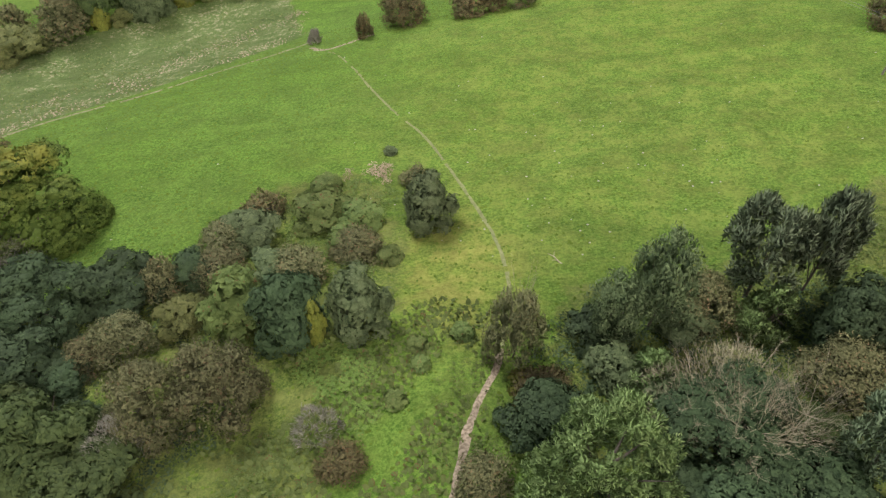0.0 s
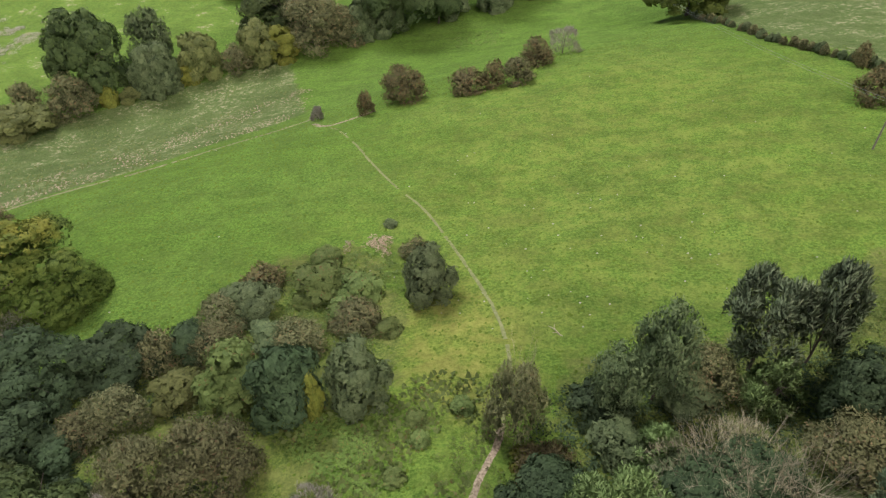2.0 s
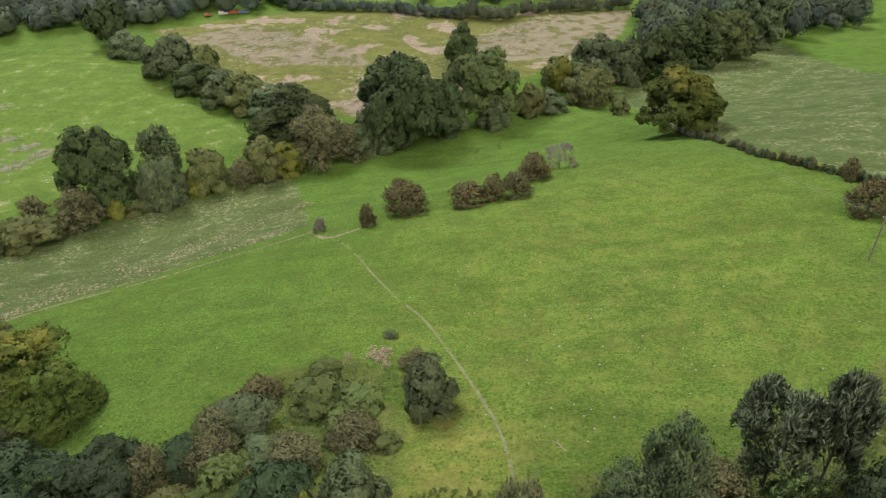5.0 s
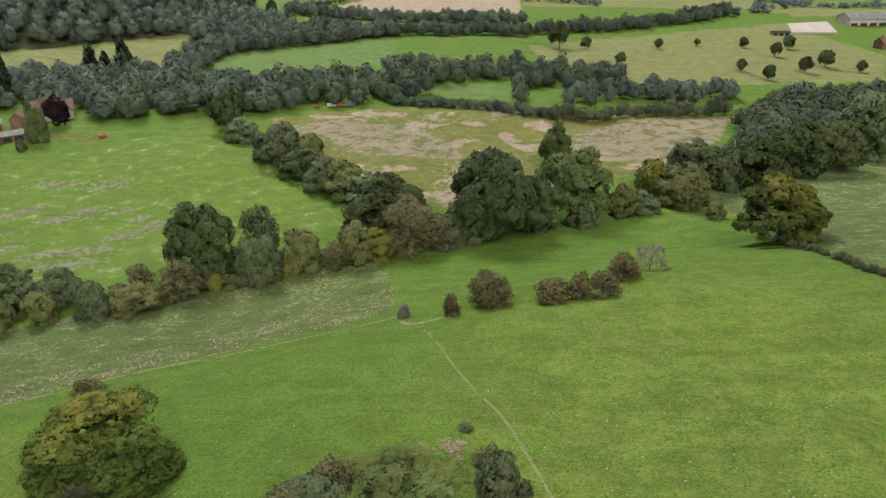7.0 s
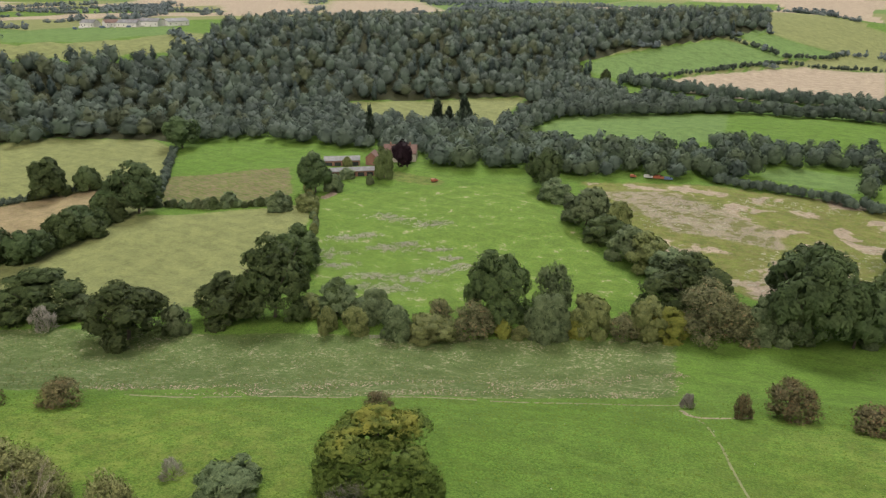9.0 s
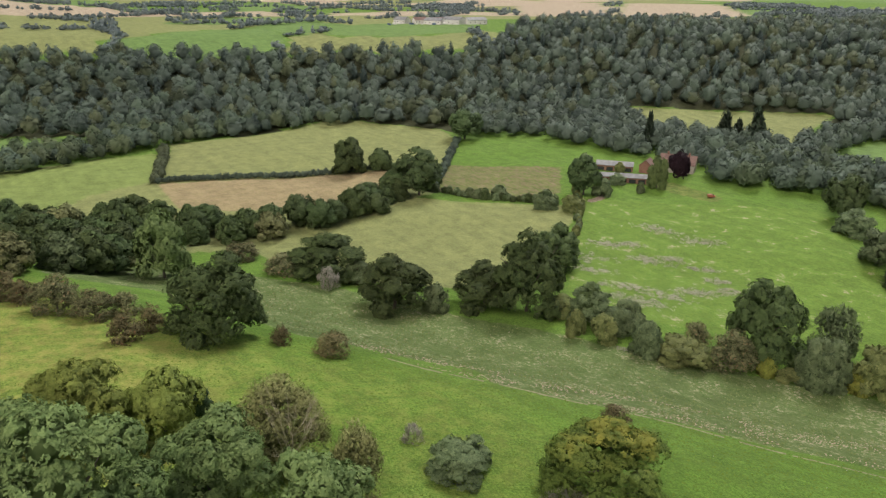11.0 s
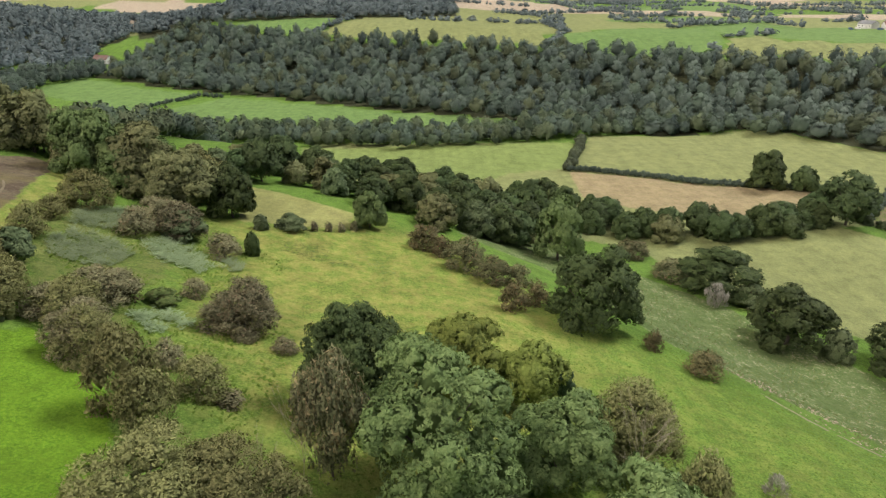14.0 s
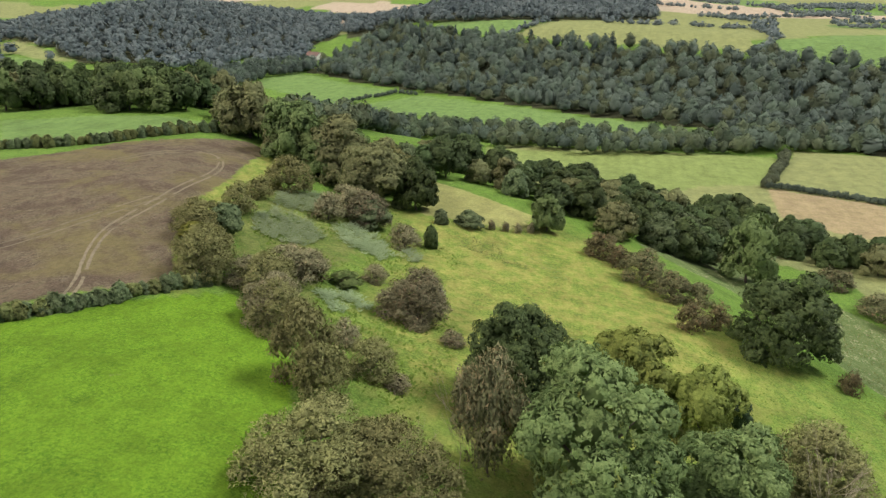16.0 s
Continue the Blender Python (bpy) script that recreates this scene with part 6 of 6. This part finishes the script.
def fallen_branch(x, y, length, turn):
    """A crooked pale branch lying on the grass, with two side shoots."""
    root = tagged(new("fallen_branch"), "pale crooked dead branch lying on pasture grass", "branch")
    root.matrix_world = pose(x, y, float(ground_z(x, y)) + 0.06, 0, 0, turn)
    v, f = tube([(-length / 2, 0, 0), (-length * 0.15, 0.12, 0.08), (length * 0.2, -0.05, 0.06), (length / 2, 0.2, 0.1)], [0.09, 0.08, 0.06, 0.03], 7)
    stem = part("stem", mesh_of("branch_stem", v, [f]), DEAD, root)
    for k, side in ((-0.1, 1), (0.2, -1)):
        v, f = tube([(length * k, 0.05, 0.07), (length * (k + 0.12), side * 0.3, 0.14), (length * (k + 0.2), side * 0.55, 0.12)], [0.05, 0.035, 0.015], 5)
        part("side_shoot", mesh_of("branch_shoot", v, [f]), DEAD, stem)
    return root


def hurdle(x, y, length, height, turn):
    """A low field hurdle of posts and rails."""
    root = tagged(new("wooden_hurdle"), "low weathered wooden hurdle at a hedge foot", "hurdle")
    root.matrix_world = pose(x, y, float(ground_z(x, y)) - 0.1, 0, 0, turn)
    for k in (-0.5, 0.0, 0.5):
        v, f = box(k * length, 0, height / 2, 0.14, 0.14, height)
        part("post", mesh_of("hurdle_post", v, [f]), TIMBER, root)
    for z in (0.35, 0.65, 0.95):
        v, f = box(0, 0.09, z * height, length + 0.3, 0.05, 0.14)
        part("rail", mesh_of("hurdle_rail", v, [f]), TIMBER, root)
    return root


# ---- farm buildings and vehicles ----
def box(cx, cy, cz, sx, sy, sz):
    v = np.array([(x, y, z) for z in (-0.5, 0.5) for y in (-0.5, 0.5) for x in (-0.5, 0.5)]) * [sx, sy, sz] + [cx, cy, cz]
    return v, np.array([(0, 2, 3, 1), (4, 5, 7, 6), (0, 1, 5, 4), (2, 6, 7, 3), (0, 4, 6, 2), (1, 3, 7, 5)])


def building(name, x, y, length, depth, eaves, rise, turn, wall, roof, label, chimneys=0, windows=4, category="building", bays=False):
    """A gabled building with thick roof, door, windows and chimneys."""
    root = tagged(new(name), label, category)
    root.matrix_world = pose(x, y, float(ground_z(x, y)) - 0.2, 0, 0, turn)
    a, b = length / 2, depth / 2
    v = [(-a, -b, 0), (a, -b, 0), (a, b, 0), (-a, b, 0), (-a, -b, eaves), (a, -b, eaves), (a, b, eaves), (-a, b, eaves), (-a, 0, eaves + rise), (a, 0, eaves + rise)]
    part("wall", mesh_of("walls", v, [[(0, 1, 5, 4), (2, 3, 7, 6), (3, 2, 1, 0)], [(1, 2, 6, 9, 5), (3, 0, 4, 8, 7)]]), wall, root)
    o, t = 0.4, 0.25
    e = eaves - o * rise / b
    for sgn in (-1, 1):
        q = [(-a - o, sgn * (b + o), e), (a + o, sgn * (b + o), e), (a + o, 0, eaves + rise), (-a - o, 0, eaves + rise)]
        q += [(px, py, pz + t) for px, py, pz in q]
        part("roof_slope", mesh_of("roof_slope", q, [[(0, 1, 2, 3), (7, 6, 5, 4), (0, 4, 5, 1), (1, 5, 6, 2), (2, 6, 7, 3), (3, 7, 4, 0)]]), roof, root)
    for i in range(windows):
        k = (i + 0.5) / windows * length - a
        for sgn in (-1, 1):
            door = i == windows // 2 and sgn < 0
            h = 2.0 if door else 1.2
            if bays:
                # dark panel on the closed wall imitates the shaded inside of a bay
                v, f = box(k, sgn * b, 1.25, length / windows * 0.72, 0.12, 2.3)
                part("open_bay", mesh_of("opening", v, [f]), GLASS, root, "dark panel standing in for the shade inside an open shed bay")
                continue
            v, f = box(k, sgn * b, h / 2 + (0.1 if door else eaves * 0.4), 1.0, 0.12, h)
            ob = part("door" if door else "window", mesh_of("opening", v, [f]), TIMBER if door else GLASS, root)
            if not door:
                v, f = box(k, sgn * (b + 0.1), eaves * 0.4 - 0.06, 1.2, 0.16, 0.1)
                part("sill", mesh_of("sill", v, [f]), RENDER_WALL, ob)
    for i in range(chimneys):
        v, f = box(-a * 0.6 + i * length * 0.6, 0, eaves + rise + 0.5, 0.9, 0.9, 1.8)
        stack = part("chimney", mesh_of("chimney", v, [f]), BRICK, root)
        top = (-a * 0.6 + i * length * 0.6, 0, eaves + rise + 1.38)
        v, f = tube([top, (top[0], 0, top[2] + 0.25), (top[0], 0, top[2] + 0.5)], [0.2, 0.17, 0.18], 8)
        part("chimney_pot", mesh_of("chimney_pot", v, [f]), TILES, stack)
    return root


def vehicle(name, x, y, length, height, turn, paint, label, cab=0.35):
    """A parked vehicle with body, cab, window and wheels."""
    root = tagged(new(name), label, "vehicle", "parked vehicles")
    root.matrix_world = pose(x, y, float(ground_z(x, y)) - 0.05, 0, 0, turn)
    bm = bmesh.new()
    bmesh.ops.create_cube(bm, size=1)
    bmesh.ops.scale(bm, vec=(length * (1 - cab), 2.0, height * 0.72), verts=bm.verts)
    bmesh.ops.translate(bm, vec=(-length * cab / 2, 0, 0.45 + height * 0.36), verts=bm.verts)
    bmesh.ops.bevel(bm, geom=bm.edges[:], offset=0.12, segments=2, affect="EDGES")
    part("body", bm, paint, root)
    bm = bmesh.new()
    bmesh.ops.create_cube(bm, size=1)
    bmesh.ops.scale(bm, vec=(length * cab, 1.9, height * 0.5), verts=bm.verts)
    bmesh.ops.translate(bm, vec=(length * (1 - cab) / 2, 0, 0.45 + height * 0.25), verts=bm.verts)
    bmesh.ops.bevel(bm, geom=bm.edges[:], offset=0.15, segments=2, affect="EDGES")
    part("cab", bm, paint, root)
    v, f = box(length * (0.5 - cab * 0.85), 0, 0.45 + height * 0.6, length * cab * 0.3, 1.7, height * 0.2)
    part("windscreen", mesh_of("windscreen", v, [f]), GLASS, root)
    for px in (-0.3, 0.3):
        for py in (-0.95, 0.95):
            v, f = tube([(px * length, py - 0.12, 0.38), (px * length, py, 0.38), (px * length, py + 0.12, 0.38)], [0.38, 0.4, 0.38], 12)
            wheel = part("wheel", mesh_of("wheel", v, [f]), TYRE, root)
            v, f = tube([(px * length, py - 0.14, 0.38), (px * length, py, 0.38), (px * length, py + 0.14, 0.38)], [0.2, 0.22, 0.2], 10)
            part("hub", mesh_of("hub", v, [f]), SHEET, wheel)
    return root


building("farmhouse", -248, 326, 19, 11, 5.4, 4.0, 30, RENDER_WALL, TILES, "farmhouse with broad red tiled roof behind a copper beech", 2, 4, "house")
building("farm_shed", -270, 299, 20, 8, 3.4, 1.6, 39, BRICK, SHEET, "long low farm shed with grey sheet roof", 0, 4, "shed", True)
building("farm_shed", -249, 283, 24, 6.5, 3.2, 1.3, 42, BRICK, SHEET, "open-fronted brick farm shed with grey roof", 0, 5, "shed", True)
ribbon("farm_track", [(-241, 264), (-237, 256), (-234, 249), (-232, 241)], 4.0, SOIL, "bare earth gateway between the farm and a field", 0.06, 0, seed=21)
building("brick_barn", -256, 310, 8, 7, 4.6, 3.0, 115, BRICK, TILES, "small red brick barn with tiled roof", 0, 2, "barn")
vehicle("parked_van", -112, 366, 4.6, 2.0, 10, WHITE, "white van parked at the edge of the marsh")
vehicle("parked_lorry", -107, 368, 5.5, 2.2, 12, ORANGE, "orange lorry parked at the edge of the marsh")
vehicle("parked_car", -102, 369, 4.4, 1.8, 15, BLUE, "dark blue car parked at a wood's edge")
vehicle("parked_trailer", -119, 362, 3.2, 1.5, 20, ORANGE, "rusty orange trailer parked at a wood's edge")
vehicle("red_tractor", -204, 297, 3.4, 1.9, 60, ORANGE, "red tractor standing in long grass by the farm")
for i, (x, y, l, d, e, roof) in enumerate([(-806, 478, 18, 12, 5, SHEET), (-800, 500, 16, 11, 5, TILES), (-775, 508, 26, 14, 5, SHEET), (-784, 520, 14, 9, 5, TILES), (-757, 524, 26, 14, 6, SHEET), (-745, 548, 26, 15, 5, SHEET)]):
    building("far_farm_building", x, y, l, d, e, 3.2, 20 + 60 * (i % 2), WHITE, roof, "distant farm building with " + ("red tiled roof" if roof is TILES else "grey sheet roof"), 0, 4)
for i in range(9):
    vehicle("parked_van", -772 + i * 2.5 - (i % 3) * 5, 440 + i * 9, 6, 2.8, 30 * i, WHITE if i % 3 else BLUE, "vehicle parked at a distant farm")
building("valley_house", -824, -376, 20, 10, 5, 4, 70, WHITE, TILES, "white house with red tiled roof in the valley", 1, 4, "house")
building("valley_shed", -775, -358, 9, 5, 2.5, 1.2, 40, WHITE, SHEET, "small pale shed below a valley house", 0, 2, "shed")
building("stone_house", 283, 556, 14, 9, 5.5, 4, 10, RENDER_WALL, TILES, "pale stone house with red roof beyond parkland", 2, 4, "house")
building("stone_house", 312, 566, 20, 9, 5.5, 4, 95, RENDER_WALL, TILES, "stone house with red roof beyond parkland", 2, 4, "house")
building("stone_house", 255, 585, 12, 8, 5, 3.5, 30, BRICK, TILES, "brick house with red roof beyond parkland", 1, 3, "house")
building("stable_barn", 290, 712, 44, 22, 5.5, 4.5, 12, RENDER_WALL, SHEET, "large grey-roofed barn beyond parkland", 0, 5, "barn", True)
building("stable_barn", 318, 668, 30, 16, 4.5, 3.5, 100, BRICK, TILES, "red-roofed barn beyond parkland", 0, 4, "barn")
building("dark_stable", 196, 640, 14, 6, 2.6, 1.2, 5, TIMBER, TYRE, "low dark stable on pale parkland", 0, 3, "stable", True)


def riding_arena(outline):
    """A flat bed of pale sand with a rail round it."""
    top = max(float(ground_z(x, y)) for x, y in outline) + 0.15
    root = tagged(new("riding_arena"), "rectangle of pale sand with a low timber rail", "arena")
    n = len(outline)
    v = [(x, y, top - 1.2) for x, y in outline] + [(x, y, top) for x, y in outline]
    part("sand_bed", mesh_of("sand_bed", v, [[tuple(range(n, 2 * n))], [(i, (i + 1) % n, n + (i + 1) % n, n + i) for i in range(n)]]), SAND, root)
    for (ax, ay), (bx, by) in zip(outline, outline[1:] + outline[:1]):
        w, f = tube([(ax, ay, top + 1.0), ((ax + bx) / 2, (ay + by) / 2, top + 1.0), (bx, by, top + 1.0)], [0.06] * 3, 5)
        rail = part("rail", mesh_of("arena_rail", w, [f]), TIMBER, root)
        for i in range(8):
            k = i / 8
            w, f = box(ax + (bx - ax) * k, ay + (by - ay) * k, top + 0.5, 0.12, 0.12, 1.1)
            part("post", mesh_of("arena_post", w, [f]), TIMBER, rail)
    return root


riding_arena([(217, 696), (207, 646), (245, 651), (257, 713)])
fallen_branch(12.3, 49.3, 2.4, 130)
hurdle(-114.8, 137.7, 4.0, 1.2, 35)

for k, (x, y) in enumerate(((18.6, 25.2), (22.2, 26.4), (25.2, 24.2), (21.4, 22.6))):
    dead_tree(x, y, 8.8, 9.8, "tan leafless branchwork rising out of a dark evergreen bush", 21 + k, 24, 26, "bare_branchwork", 0.0046)
dead_tree(6.6, 36.2, 4.0, 12.3, "bare dead top of a thorn tree by the footpath", 5)
dead_tree(-65.5, -15.0, 7.0, 13.0, "pale dead limbs beside a dark tree", 6)
dead_tree(-57.9, -18.0, 6.8, 8.6, "fallen pale dead branch over scrub", 7)
dead_tree(-75.5, 27.0, 12.0, 15.0, "bare pale limbs in a thinning ash crown", 9)
def overhead_wire(a, b, sag):
    """A thin wire hanging between two pole tops."""
    pts = [Vector(a).lerp(Vector(b), k / 24) - Vector((0, 0, sag * 4 * (k / 24) * (1 - k / 24))) for k in range(25)]
    v, f = tube([tuple(p) for p in pts], [0.022] * 25, 4)
    return tagged(new("overhead_wire", mesh_of("overhead_wire", v, [f], [SHEET])), "thin grey wire hung between two timber poles", "wire", "overhead wires")


utility_pole(63.3, 85.9, 8.0)
utility_pole(58.0, 226.0, 8.0)
for k in (-0.6, 0.6):
    overhead_wire((63.3 + k, 85.9, float(ground_z(63.3, 85.9)) + 7.7), (58.0 + k, 226.0, float(ground_z(58, 226)) + 7.7), 2.2)
